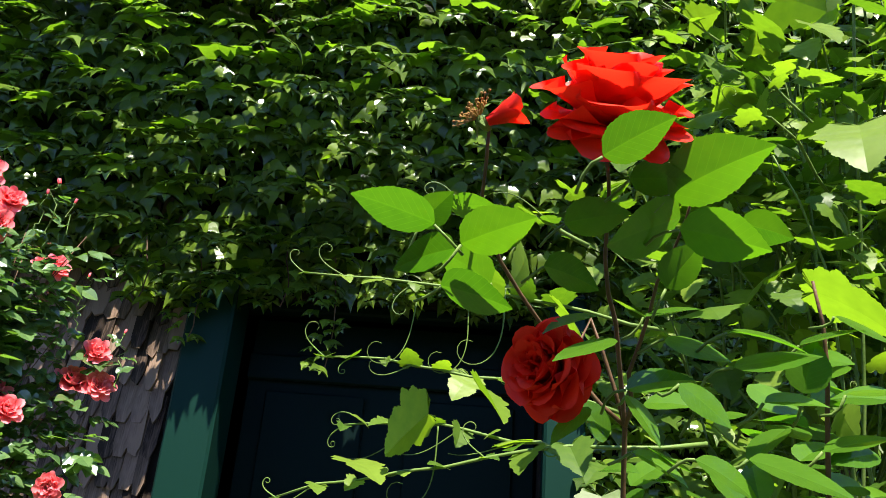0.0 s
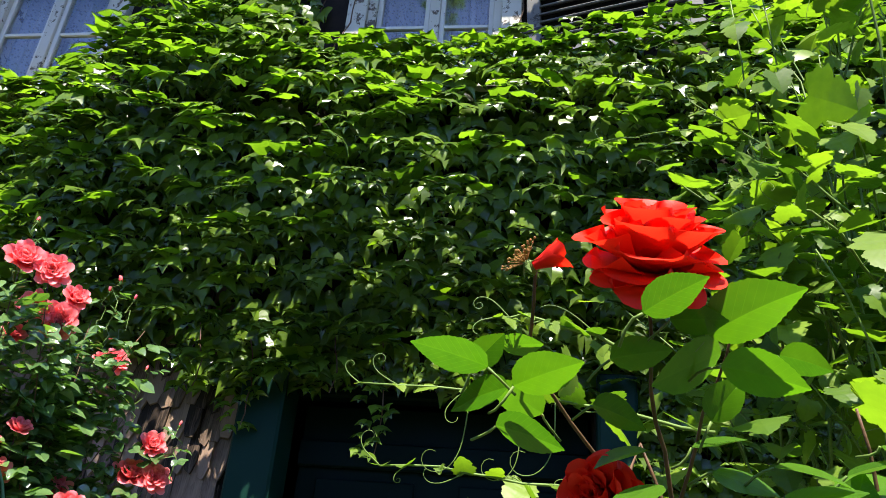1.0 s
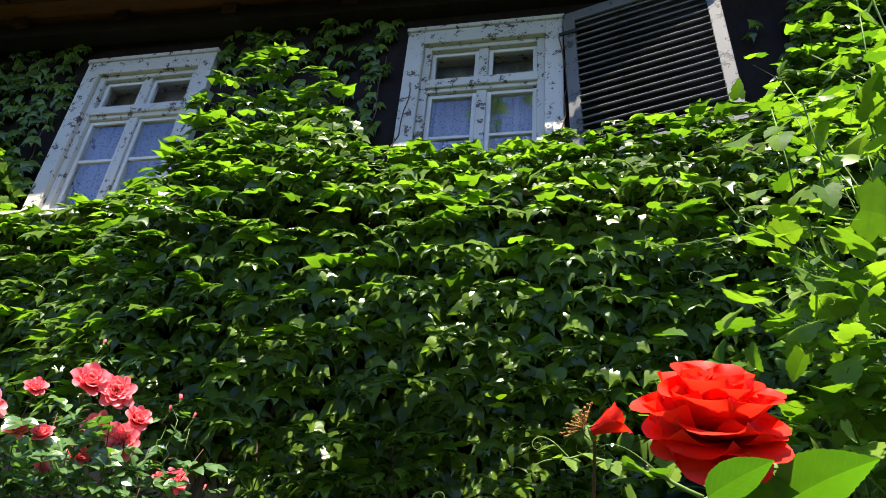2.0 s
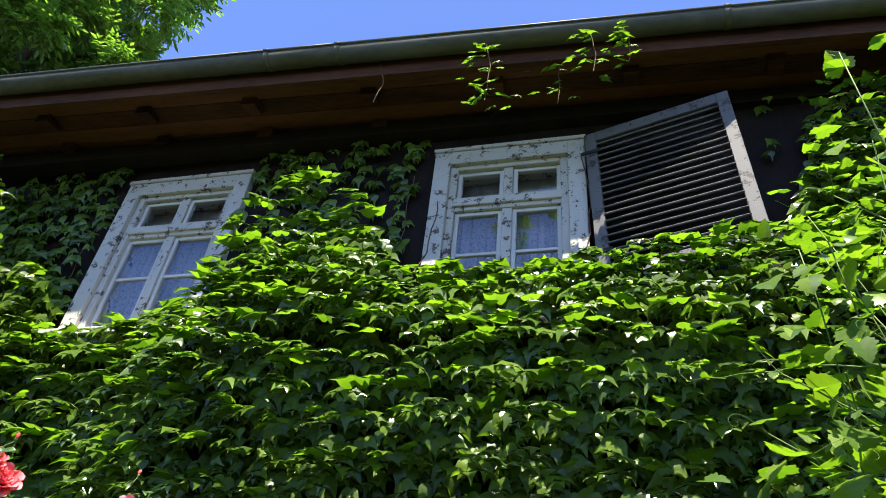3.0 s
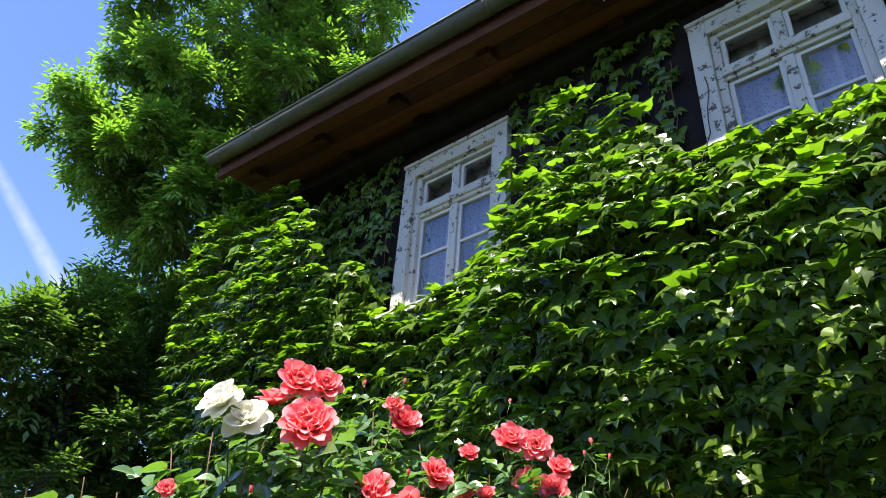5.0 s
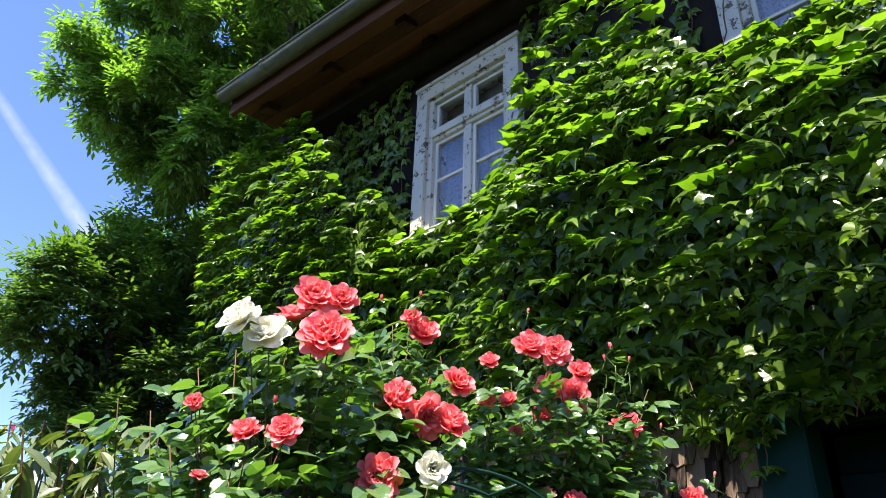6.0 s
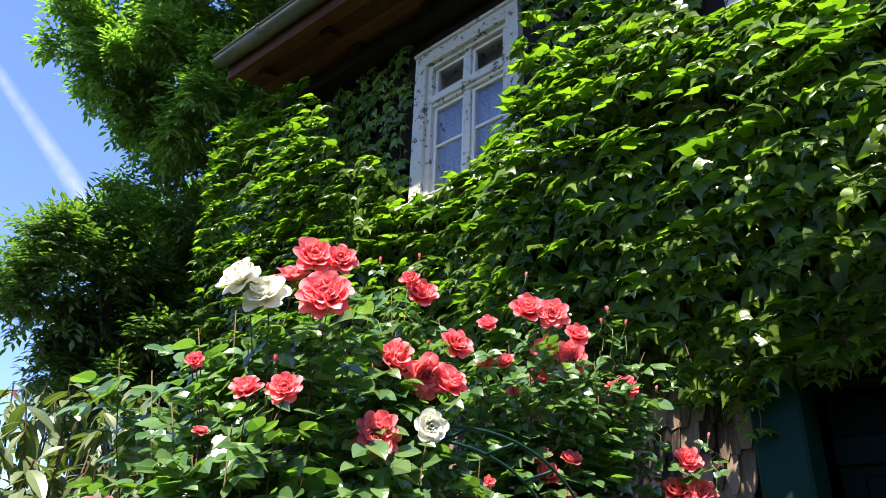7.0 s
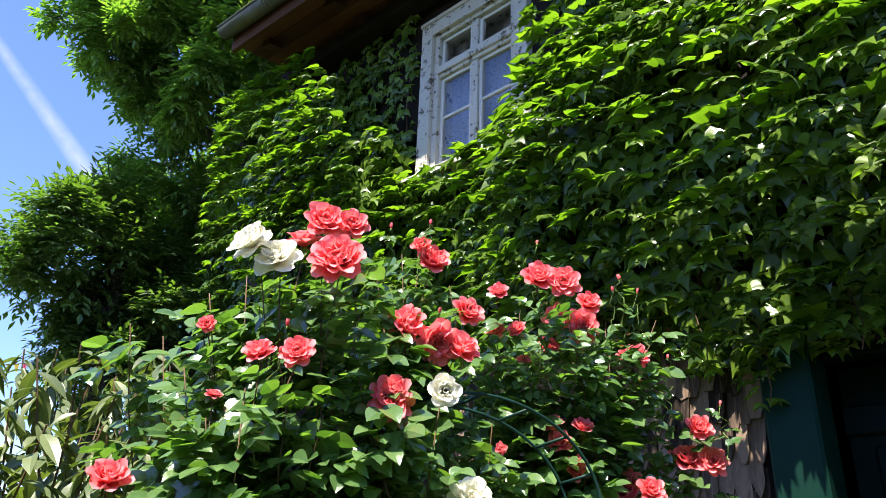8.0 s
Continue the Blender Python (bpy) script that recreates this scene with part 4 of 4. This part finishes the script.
ASH_TRUNK = [(-9.7, 6.4, 0), (-9.65, 6.4, 2), (-9.5, 6.3, 4.2), (-9.2, 6.1, 6.6), (-8.8, 5.7, 9), (-8.2, 5.2, 11.4)]
ELDER = [(-10.8, 4.2, 5.6, 1.15), (-11.1, 3.9, 5.0, 0.8), (-10.3, 5.8, 4.9, 1.2), (-10.5, 4.2, 6.2, 0.45), (-10.7, 4.9, 3.8, 0.9), (-11.2, 5.2, 5.3, 1.1), (-11.3, 4.5, 4.6, 0.6)]
ELDER_TRUNK = [(-11.1, 5.0, 0), (-11.1, 5.0, 1.5), (-11.0, 4.9, 3.0), (-11.0, 4.8, 4.6), (-10.9, 4.7, 5.4)]


def tree(name, label, lobes, trunk, leaf_material, seed):
    rng = random.Random(seed)
    own = thing(name, trunk[0], label, "tree")
    inv = own.matrix_basis.inverted()
    part("trunk", tube_into(bmesh.new(), trunk, [0.36, 0.30, 0.26, 0.2, 0.14, 0.06][6 - len(trunk):], 12), M["bark"], own, "", True).matrix_parent_inverse = inv
    shapes = [leaf_shape([(0, 0.04), (0.45, 0.22), (1, 0)], 0.2, 0.2)]
    poses = []

    def frond(p, w, s):
        """One ash leaf: leaflets in pairs along a stalk and one at its tip."""
        side = w.cross(Vector((0, 0, 1))).normalized()
        for j in range(3):
            q = p + w * s * 0.6 * j
            for e in (-1, 1):
                poses.append(leaf_pose(q, w * 0.6 + side * e + Vector((0, 0, -0.15)), (rng.gauss(0, 0.45), -0.3 + rng.gauss(0, 0.45), 1), s))
        poses.append(leaf_pose(p + w * s * 1.8, w, (0, 0, 1), s))

    for x, y, z, r in lobes:
        c = Vector((x, y, z))
        base = min((Vector(p) for p in trunk[1:]), key=lambda p: (p - c).length + 3 * max(0, p.z - c.z))
        part("limb", tube_into(bmesh.new(), bend(base, c, (0, 0, 0.3), 6, 0.06, rng), [0.09, 0.08, 0.065, 0.05, 0.04, 0.03, 0.015], 7), M["bark"], own, "", True).matrix_parent_inverse = inv
        # twigs end in tufts of leaves over the lobe's skin, with dark gaps between them
        for k in range(max(5, int(13 * r ** 2))):
            d = Vector((rng.gauss(0, 1), rng.gauss(0, 1), rng.gauss(0.15, 1))).normalized()
            tuft = c + d * r * (1 + 0.25 * noise.noise(d * 2.3 + c)) * rng.uniform(0.72, 1.06)
            size = rng.uniform(0.26, 0.46)
            for n in range(int(150 * size)):
                e = Vector((rng.gauss(0, 1), rng.gauss(0, 1), rng.gauss(0.2, 0.7))).normalized()
                w = (e + d * 0.7 + Vector((0, 0, rng.gauss(-0.1, 0.3)))).normalized()
                frond(tuft + e * size * rng.uniform(0.1, 0.75) - d * 0.1, w, rng.uniform(0.095, 0.145))
        for k in range(int((12 if z > 7.5 else 60) * r ** 2)):
            d = Vector((rng.gauss(0, 1), rng.gauss(0, 1), rng.gauss(0, 1))).normalized()
            frond(c + d * r * rng.uniform(0.2, 0.8), (d + Vector((0, 0, -0.2))).normalized(), rng.uniform(0.13, 0.18))
    crown = leaves_joined("crown", shapes, poses, leaf_material)
    crown.parent, crown.matrix_parent_inverse = own, inv
    tagged(crown, kind="stuff")
    # bare twig ends that stand out of the crown
    for k in range(5):
        a = Vector(lobes[3][:3])
        b = a + Vector((-1.0 + 0.25 * k, -0.6 + 0.1 * k, 0.75 + 0.05 * k))
        part("twig", tube_into(bmesh.new(), bend(a, b, (0, 0, 0.12), 6, 0.05, rng), [0.015, 0.012, 0.01, 0.008, 0.006, 0.005, 0.003], 5), M["bark"], own).matrix_parent_inverse = inv


tree("ash_tree", "tall leafy ash tree with dense pinnate foliage", ASH, ASH_TRUNK, M["tree_leaf"], 5)
tree("elder_tree", "lower dark green leafy tree beside the ash", ELDER, ELDER_TRUNK, M["elder_leaf"], 6)


# ---- red rose plant close by ----
def near_rose():
    rng = random.Random(17)
    own = thing("red_rose_plant", (0.30, 1.36, 0), "rose plant with large velvety red blooms and broad green leaves", "rose bush")
    inv = own.matrix_basis.inverted()

    def flower(p, way, size, rings, spin, keep=1.0):
        m = facing(p, way, size, spin)
        e = put_part(own, "flower", SEPALS, m)
        for g in bloom(rings, rng, 9):
            if rng.random() < keep:
                put_part(own, "petal", grids_mesh("petal", [g], M["red"]), Matrix(), e)
        return m

    def stem(pts, r0, r1, mat="red_stem"):
        n = len(pts) - 1
        fine = [Vector(pts[0])]
        for a, b in zip(pts, pts[1:]):
            fine += bend(a, b, (rng.uniform(-0.004, 0.004), 0, rng.uniform(-0.004, 0.004)), 3)[1:]
        n = len(fine) - 1
        part("stem", tube_into(bmesh.new(), fine, [(r0 + (r1 - r0) * i / n) * 0.5 for i in range(n + 1)], 7), M[mat], own, "", True).matrix_parent_inverse = inv

    a = flower((0.204, 1.09, 1.842), (0.10, -0.62, 0.80), 0.041, TEA, 0.4)
    b = flower((0.183, 1.160, 1.712), (-0.50, -0.55, 0.02), 0.027, TEA, 1.4)
    spent = facing((0.128, 1.105, 1.852), (-0.7, -0.3, 0.75), 0.020, 0.3)
    e = put_part(own, "spent_flower", SEPALS, spent, None, "faded bloom with dry stamens and few petals left")
    last = facing((0.132, 1.104, 1.850), (0.9, -0.15, 0.45), 0.020, 0.0)
    for k in range(4):
        put_part(own, "petal", grids_mesh("petal", [petal_grid(1.2, 0.55, radians(14), radians(20 + 6 * k), 1.5 * k, 0.5, 1.0, rng)], M["red"]), spent.inverted() @ last, e)
    bm = bmesh.new()
    for k in range(46):
        d = Vector((rng.gauss(0, 0.32), rng.gauss(0, 0.32), rng.uniform(0.25, 0.55)))
        tube_into(bm, [(0, 0, 0.05), d], [0.015, 0.012], 4)
        bmesh.ops.create_icosphere(bm, subdivisions=1, radius=0.05, matrix=Matrix.Translation(d))
    part("stamen_tuft", bm, M["stamen"], e, "brown dry stamens")
    stem([(0.27, 1.33, 0.0), (0.27, 1.30, 0.9), (0.25, 1.27, 1.55), (0.235, 1.22, 1.69), (0.222, 1.18, 1.75), (0.208, 1.13, 1.80), tuple(a @ Vector((0, 0, -0.4)))], 0.0048, 0.0022)
    stem([(0.235, 1.22, 1.69), (0.19, 1.215, 1.74), (0.145, 1.17, 1.785), (0.130, 1.145, 1.81), tuple(spent @ Vector((0, 0, -0.4)))], 0.0032, 0.0022)
    stem([(0.235, 1.22, 1.69), (0.232, 1.19, 1.72), (0.242, 1.15, 1.77), (0.255, 1.11, 1.815)], 0.0035, 0.0015)
    stem([(0.235, 1.22, 1.69), (0.21, 1.21, 1.76), tuple(b @ Vector((0, 0, -0.4)))], 0.003, 0.002)
    stem([(0.27, 1.30, 0.9), (0.36, 1.24, 1.5), (0.35, 1.18, 1.70), (0.34, 1.16, 1.78)], 0.005, 0.002)
    stem([(0.27, 1.30, 0.9), (0.42, 1.28, 1.5), (0.44, 1.20, 1.74), (0.40, 1.17, 1.80)], 0.005, 0.002, "green_stem")
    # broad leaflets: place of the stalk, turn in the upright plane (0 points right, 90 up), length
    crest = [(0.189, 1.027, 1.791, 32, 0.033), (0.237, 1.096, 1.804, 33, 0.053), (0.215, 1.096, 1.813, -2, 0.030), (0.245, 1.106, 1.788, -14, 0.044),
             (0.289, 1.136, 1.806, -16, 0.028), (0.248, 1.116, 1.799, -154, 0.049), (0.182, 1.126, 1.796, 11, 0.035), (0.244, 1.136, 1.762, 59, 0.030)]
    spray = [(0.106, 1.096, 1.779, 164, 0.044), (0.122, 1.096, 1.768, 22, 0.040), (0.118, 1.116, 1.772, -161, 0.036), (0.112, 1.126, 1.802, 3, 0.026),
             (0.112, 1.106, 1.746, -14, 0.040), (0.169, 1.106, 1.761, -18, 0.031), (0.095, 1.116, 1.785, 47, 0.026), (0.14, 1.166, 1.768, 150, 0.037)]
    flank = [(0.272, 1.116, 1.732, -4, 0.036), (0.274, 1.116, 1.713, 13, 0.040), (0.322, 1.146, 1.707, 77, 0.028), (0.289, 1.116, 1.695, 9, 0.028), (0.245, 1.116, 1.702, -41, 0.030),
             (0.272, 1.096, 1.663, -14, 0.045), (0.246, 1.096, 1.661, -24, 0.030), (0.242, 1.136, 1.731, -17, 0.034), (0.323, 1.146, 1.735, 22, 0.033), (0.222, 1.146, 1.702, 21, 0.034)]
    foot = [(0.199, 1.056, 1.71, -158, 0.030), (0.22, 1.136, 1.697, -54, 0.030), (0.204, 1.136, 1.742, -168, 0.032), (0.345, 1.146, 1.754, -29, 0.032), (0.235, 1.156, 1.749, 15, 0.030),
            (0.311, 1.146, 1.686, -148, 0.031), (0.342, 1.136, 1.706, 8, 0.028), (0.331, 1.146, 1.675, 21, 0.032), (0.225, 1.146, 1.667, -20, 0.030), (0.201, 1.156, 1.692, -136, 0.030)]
    poses = []
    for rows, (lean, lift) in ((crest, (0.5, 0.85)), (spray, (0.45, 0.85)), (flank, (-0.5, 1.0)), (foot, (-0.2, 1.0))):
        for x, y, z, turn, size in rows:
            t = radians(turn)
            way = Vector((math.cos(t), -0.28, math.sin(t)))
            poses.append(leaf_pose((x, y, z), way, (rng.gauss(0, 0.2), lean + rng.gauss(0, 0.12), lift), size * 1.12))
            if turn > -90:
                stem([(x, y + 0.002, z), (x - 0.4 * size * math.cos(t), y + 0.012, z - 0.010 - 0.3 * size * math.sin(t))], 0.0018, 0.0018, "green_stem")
    # the rest of the plant, further down and behind
    for k in range(150):
        p = Vector((rng.uniform(0.17, 0.62), rng.uniform(1.17, 1.45), rng.uniform(1.42, 1.80)))
        if p.x < 0.22 and p.z > 1.74 or p.z > 1.70 + (p.x - 0.2) * 0.35:
            continue
        a = rng.uniform(0, 6.28)
        poses.append(leaf_pose(p, (math.cos(a), -0.4 + 0.6 * math.sin(a), rng.gauss(0, 0.4)), (rng.gauss(0, 0.35), -0.5 + rng.gauss(0, 0.35), 1), rng.uniform(0.026, 0.046)))
    fine = toothed([(0.0, 0.02), (0.08, 0.22), (0.22, 0.34), (0.42, 0.385), (0.62, 0.33), (0.82, 0.18), (1.0, 0.0)], 3, 0.014)
    foliage(own, [leaf_shape(fine, 0.14, 0.12, 0.2), leaf_shape(fine, 0.25, 0.22, 0.3), leaf_shape(fine, 0.05, 0.08, 0.15)], poses, M["near_leaf"], 260)
    own.location += Vector((-0.048, -0.066, -0.040))


near_rose()


# ---- grapevine ----
def grapevine():
    rng = random.Random(23)
    own = thing("grapevine", (0.75, 2.2, 0), "sprawling grapevine with bright yellow-green lobed leaves and tendrils", "grapevine")
    inv = own.matrix_basis.inverted()

    def shoot(a, b, sag, r0, r1, mat="green_stem", name="shoot", n=8, wob=0.008):
        pts = bend(a, b, sag, n, wob, rng)
        part(name, tube_into(bmesh.new(), pts, [r0 + (r1 - r0) * i / n for i in range(n + 1)], 6), M[mat], own, "", True).matrix_parent_inverse = inv
        return pts

    def tendril(p, way, size, curl):
        w = Vector(way).normalized()
        s = w.cross(Vector((0, -1, 0.2))).normalized()
        pts, q, ang = [], Vector(p), 0.0
        for i in range(24):
            pts.append(q.copy())
            q += (w * math.cos(ang) + s * math.sin(ang)) * size / 23
            ang += curl * 0.66 * (i / 23) ** 2
        part("tendril", tube_into(bmesh.new(), pts, [0.0009 - 0.000024 * i for i in range(24)], 5), M["green_stem"], own, "", True).matrix_parent_inverse = inv

    poses = []

    def leaf(p, way, size, face=(0, -0.15, 0.9)):
        poses.append(leaf_pose(p, way, Vector(face) + Vector((rng.gauss(0, 0.3), rng.gauss(0, 0.25), rng.gauss(0, 0.2))), size))
    # woody trunk and the canes over the trellis
    part("trunk", tube_into(bmesh.new(), bend((0.95, 2.35, 0), (0.85, 2.3, 1.9), (0.05, 0, 0), 8, 0.02, rng), 0.02, 8), M["twig"], own).matrix_parent_inverse = inv
    for k in range(66):
        a = (rng.uniform(0.6, 1.2), rng.uniform(1.9, 2.5), rng.uniform(1.0, 2.0))
        high = rng.uniform(2.1, 3.15)
        edge = 0.32 + 0.37 * max(0.0, high - 2.3)
        b = (edge + (1.5 - edge) * rng.random() ** 1.5, rng.uniform(1.55, 2.4), high)
        pts = shoot(a, b, (rng.uniform(-0.05, 0.1), rng.uniform(-0.15, 0.1), 0.12), 0.0034, 0.0014)
        for p in pts[2:]:
            for _ in range(4):
                q = p + Vector((rng.gauss(0, 0.06), rng.gauss(0, 0.06), rng.gauss(0, 0.06)))
                leaf(q, (rng.gauss(-0.2, 0.6), -0.6 + rng.gauss(0, 0.4), rng.gauss(-0.35, 0.6)), rng.uniform(0.024, 0.064))
            if rng.random() < 0.6:
                tendril(p, (rng.gauss(0, 1), rng.gauss(-0.3, 0.5), rng.gauss(0.2, 0.6)), rng.uniform(0.06, 0.14), rng.uniform(-4.5, 4.5) * 0.65)
    # lower mass behind the rose
    for k in range(190):
        p = (rng.uniform(0.30, 1.4), rng.uniform(1.7, 2.8), rng.uniform(1.25, 2.3))
        if p[0] < 0.30 + 0.22 * max(0, p[2] - 1.6):
            continue
        leaf(p, (rng.gauss(-0.2, 0.6), -0.6, rng.gauss(-0.3, 0.4)), rng.uniform(0.035, 0.085))
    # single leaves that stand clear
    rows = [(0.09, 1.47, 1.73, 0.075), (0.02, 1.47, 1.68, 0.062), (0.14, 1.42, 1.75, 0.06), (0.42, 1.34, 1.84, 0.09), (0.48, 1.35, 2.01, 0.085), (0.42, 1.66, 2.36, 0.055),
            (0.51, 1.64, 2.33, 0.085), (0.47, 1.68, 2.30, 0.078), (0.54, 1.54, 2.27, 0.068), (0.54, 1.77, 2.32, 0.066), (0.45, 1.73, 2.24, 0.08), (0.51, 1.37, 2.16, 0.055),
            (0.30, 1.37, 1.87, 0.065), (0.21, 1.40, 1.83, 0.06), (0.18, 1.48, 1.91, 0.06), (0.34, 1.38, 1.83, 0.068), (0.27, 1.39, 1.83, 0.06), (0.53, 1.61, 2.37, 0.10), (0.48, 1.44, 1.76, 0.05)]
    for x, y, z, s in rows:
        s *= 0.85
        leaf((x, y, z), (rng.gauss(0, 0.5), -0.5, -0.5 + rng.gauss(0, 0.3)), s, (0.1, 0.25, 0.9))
    # long young shoots reaching out over the doorway
    for a, b in (((0.35, 1.58, 1.86), (-0.07, 1.52, 1.885)), ((0.30, 1.58, 1.76), (-0.04, 1.55, 1.795)), ((0.26, 1.50, 1.70), (-0.01, 1.56, 1.722)), ((0.36, 1.46, 1.72), (-0.06, 1.50, 1.64)),
                 ((0.62, 1.70, 2.20), (0.37, 1.64, 2.38)), ((0.80, 1.90, 2.90), (0.42, 2.3, 3.05)), ((0.66, 2.0, 2.6), (0.30, 2.3, 2.75)), ((0.24, 1.42, 1.90), (0.10, 1.40, 1.93))):
        pts = shoot(a, b, (0, 0, 0.012), 0.0024, 0.0011, n=10, wob=0.004)
        d = (Vector(b) - Vector(a)).normalized()
        for i in range(3, 11):
            leaf(pts[i], (rng.gauss(0, 0.5), -0.6, rng.gauss(0, 0.5)), rng.uniform(0.010, 0.026) * (1.6 if i < 6 else 1))
            if i % 2 or i > 8:
                tendril(pts[i], d + Vector((0, 0, rng.choice((-1, 1)) * rng.uniform(0.3, 1.0))), rng.uniform(0.035, 0.085), rng.uniform(-2.4, 2.4))
    for p, w in (((0.10, 1.48, 1.72), (0.0, 0, -1)), ((0.12, 1.56, 1.87), (0.05, 0, -1)), ((0.16, 1.45, 1.86), (0, 0, -1)), ((0.06, 1.55, 1.87), (-0.1, 0, -1))):
        tendril(p, w, 0.14, 1.2)
    jag = toothed(GRAPE, 2, 0.022)
    foliage(own, [leaf_shape(jag, 0.16, 0.22, 0.2), leaf_shape(jag, 0.32, 0.12), leaf_shape(jag, -0.1, 0.35)], poses, M["grape_leaf"], 300, near=(0.3, 1.3, 2.0))
    own.location += OFF


grapevine()

# ---- snow guard and chimney on the roof ----
guard = thing("snow_guard", (0, 0, 0), "thin dark iron snow guard along the roof edge", "snow guard")
for k in range(22):
    x = -2.6 + 0.22 * k
    p = eave(x, 0.03, 0.15)
    part("stand", tube_into(bmesh.new(), [p + Vector((0, 0.0, -0.13)), p + Vector((0, 0, 0.04))], 0.006, 5), M["iron"], guard)
for h in (0.0, 0.035):
    part("rail", tube_into(bmesh.new(), [eave(-2.7, 0.03, 0.155 + h), eave(2.1, 0.03, 0.155 + h)], 0.005, 6), M["iron"], guard)

# ---- bunting on a string from the tree ----
bunting = thing("bunting", (-10.4, 5.6, 3.9), "string of small coloured triangular pennants", "bunting")
binv = bunting.matrix_basis.inverted()
line = bend((-9.6, 6.2, 4.6), (-16.0, 1.6, 4.3), (0, 0, -0.25), 30)
part("string", tube_into(bmesh.new(), line, 0.006, 4), M["twig"], bunting).matrix_parent_inverse = binv
cloth = [rough_mat("pennant_" + n, tuple(v * 0.7 for v in c), c, 20.0, 0.8, bump=0.1) for n, c in (("blue", (0.10, 0.22, 0.6)), ("pink", (0.75, 0.15, 0.3)), ("yellow", (0.8, 0.65, 0.15)), ("white", (0.7, 0.7, 0.7)), ("teal", (0.1, 0.5, 0.45)))]
for i in range(2, 30):
    for f in (0.0, 0.5):
        p = line[i].lerp(line[i + 1], f) if i < 30 else line[i]
        q = line[i].lerp(line[i + 1], f + 0.38)
        bm = bmesh.new()
        v = [bm.verts.new(c) for c in (p, q, (p + q) / 2 + Vector((0.02, 0.03, -0.15)))]
        bm.faces.new(v)
        bmesh.ops.solidify(bm, geom=bm.faces[:], thickness=0.003)
        part("pennant", bm, cloth[(2 * i + int(f * 2)) % 5], bunting).matrix_parent_inverse = binv


# ---- vapour trail, far off in the sky ----
def trail_build(nt, b, out):
    uv = nt.nodes.new("ShaderNodeUVMap")
    sep = nt.nodes.new("ShaderNodeSeparateXYZ")
    nt.links.new(uv.outputs[0], sep.inputs[0])
    n = node(nt, "TexNoise", Scale=0.06, Detail=6.0)
    nt.links.new(coords(nt), n.inputs["Vector"])
    edge = math_node(nt, "SUBTRACT", 1.0, math_node(nt, "POWER", math_node(nt, "ABSOLUTE", sep.outputs[1]), 1.4))
    a = math_node(nt, "MULTIPLY", math_node(nt, "MULTIPLY", edge, sep.outputs[0]), math_node(nt, "ADD", n.outputs[0], 0.05))
    em = nt.nodes.new("ShaderNodeEmission")
    em.inputs[0].default_value, em.inputs[1].default_value = (0.75, 0.82, 1.0, 1), 0.42
    tr = nt.nodes.new("ShaderNodeBsdfTransparent")
    mx = nt.nodes.new("ShaderNodeMixShader")
    nt.links.new(a, mx.inputs[0])
    nt.links.new(tr.outputs[0], mx.inputs[1])
    nt.links.new(em.outputs[0], mx.inputs[2])
    nt.links.new(mx.outputs[0], out.inputs[0])


def vapour_trail():
    a, b = Vector((-738.0, 40.0, 535.0)), Vector((-778.0, 253.5, 377.0))
    b = b + (b - a) * 0.05
    side = (b - a).cross(Vector((0, 0, 0)) - a).normalized()
    v, f, uv = [], [], []
    for i in range(13):
        t = i / 12
        for s in (-1, 0, 1):
            v.append(tuple(a.lerp(b, t) + side * s * (4 + 10 * t)))
            uv.append((0.25 + 0.75 * t, s))
    for i in range(12):
        for j in range(2):
            f.append((3 * i + j, 3 * i + j + 1, 3 * i + j + 4, 3 * i + j + 3))
    me = bpy.data.meshes.new("vapour_trail")
    me.from_pydata(v, [], f)
    lay = me.uv_layers.new(name="UVMap")
    for lp, idx in zip(lay.data, (i for face in f for i in face)):
        lp.uv = uv[idx]
    me.materials.append(material("vapour", trail_build))
    tagged(new("backdrop_vapour_trail", me), "white vapour trail across the blue sky", "vapour trail", kind="structure")


vapour_trail()

# ---- shingles on the wall beside the door ----
cladding = thing("shingle_cladding", (-2.0, 3.85, 0), "weathered split-wood shingle cladding low on the house wall", "cladding", kind="structure")
cinv = cladding.matrix_basis.inverted()
srng = random.Random(31)
shingle_meshes = []
for k in range(6):
    w, h = srng.uniform(0.05, 0.085), srng.uniform(0.30, 0.36)
    bm = bmesh.new()
    prof = [(-w / 2, h), (w / 2, h), (w / 2, 0.05), (w / 2 - 0.012, 0.02 * srng.random()), (srng.uniform(-0.02, 0.02), -0.02 * srng.random()), (-w / 2 + 0.012, 0.02 * srng.random()), (-w / 2, 0.05)]
    fr = [bm.verts.new((x, -0.014, z)) for x, z in prof]
    bk = [bm.verts.new((x, 0.0, z)) for x, z in prof]
    bm.faces.new(fr)
    for i in range(len(prof)):
        bm.faces.new((fr[i], bk[i], bk[(i + 1) % len(prof)], fr[(i + 1) % len(prof)]))
    bmesh.ops.recalc_face_normals(bm, faces=bm.faces[:])
    shingle_meshes.append(mesh_of("shingle", bm, M["shingle"]))
z, count = 1.25, 0
while z < 2.75:
    x = -3.05 + srng.uniform(0, 0.06)
    while x < -1.30 and count < 300:
        o = new("shingle", srng.choice(shingle_meshes))
        o.parent, o.matrix_parent_inverse = cladding, cinv
        o.matrix_basis = pose(x, WALL - 0.012 - srng.uniform(0, 0.012), z + srng.uniform(-0.02, 0.02), -4.5 + srng.uniform(-2, 1), srng.uniform(-2.5, 2.5), srng.uniform(-3, 3))
        x += srng.uniform(0.048, 0.075)
        count += 1
    z += 0.15
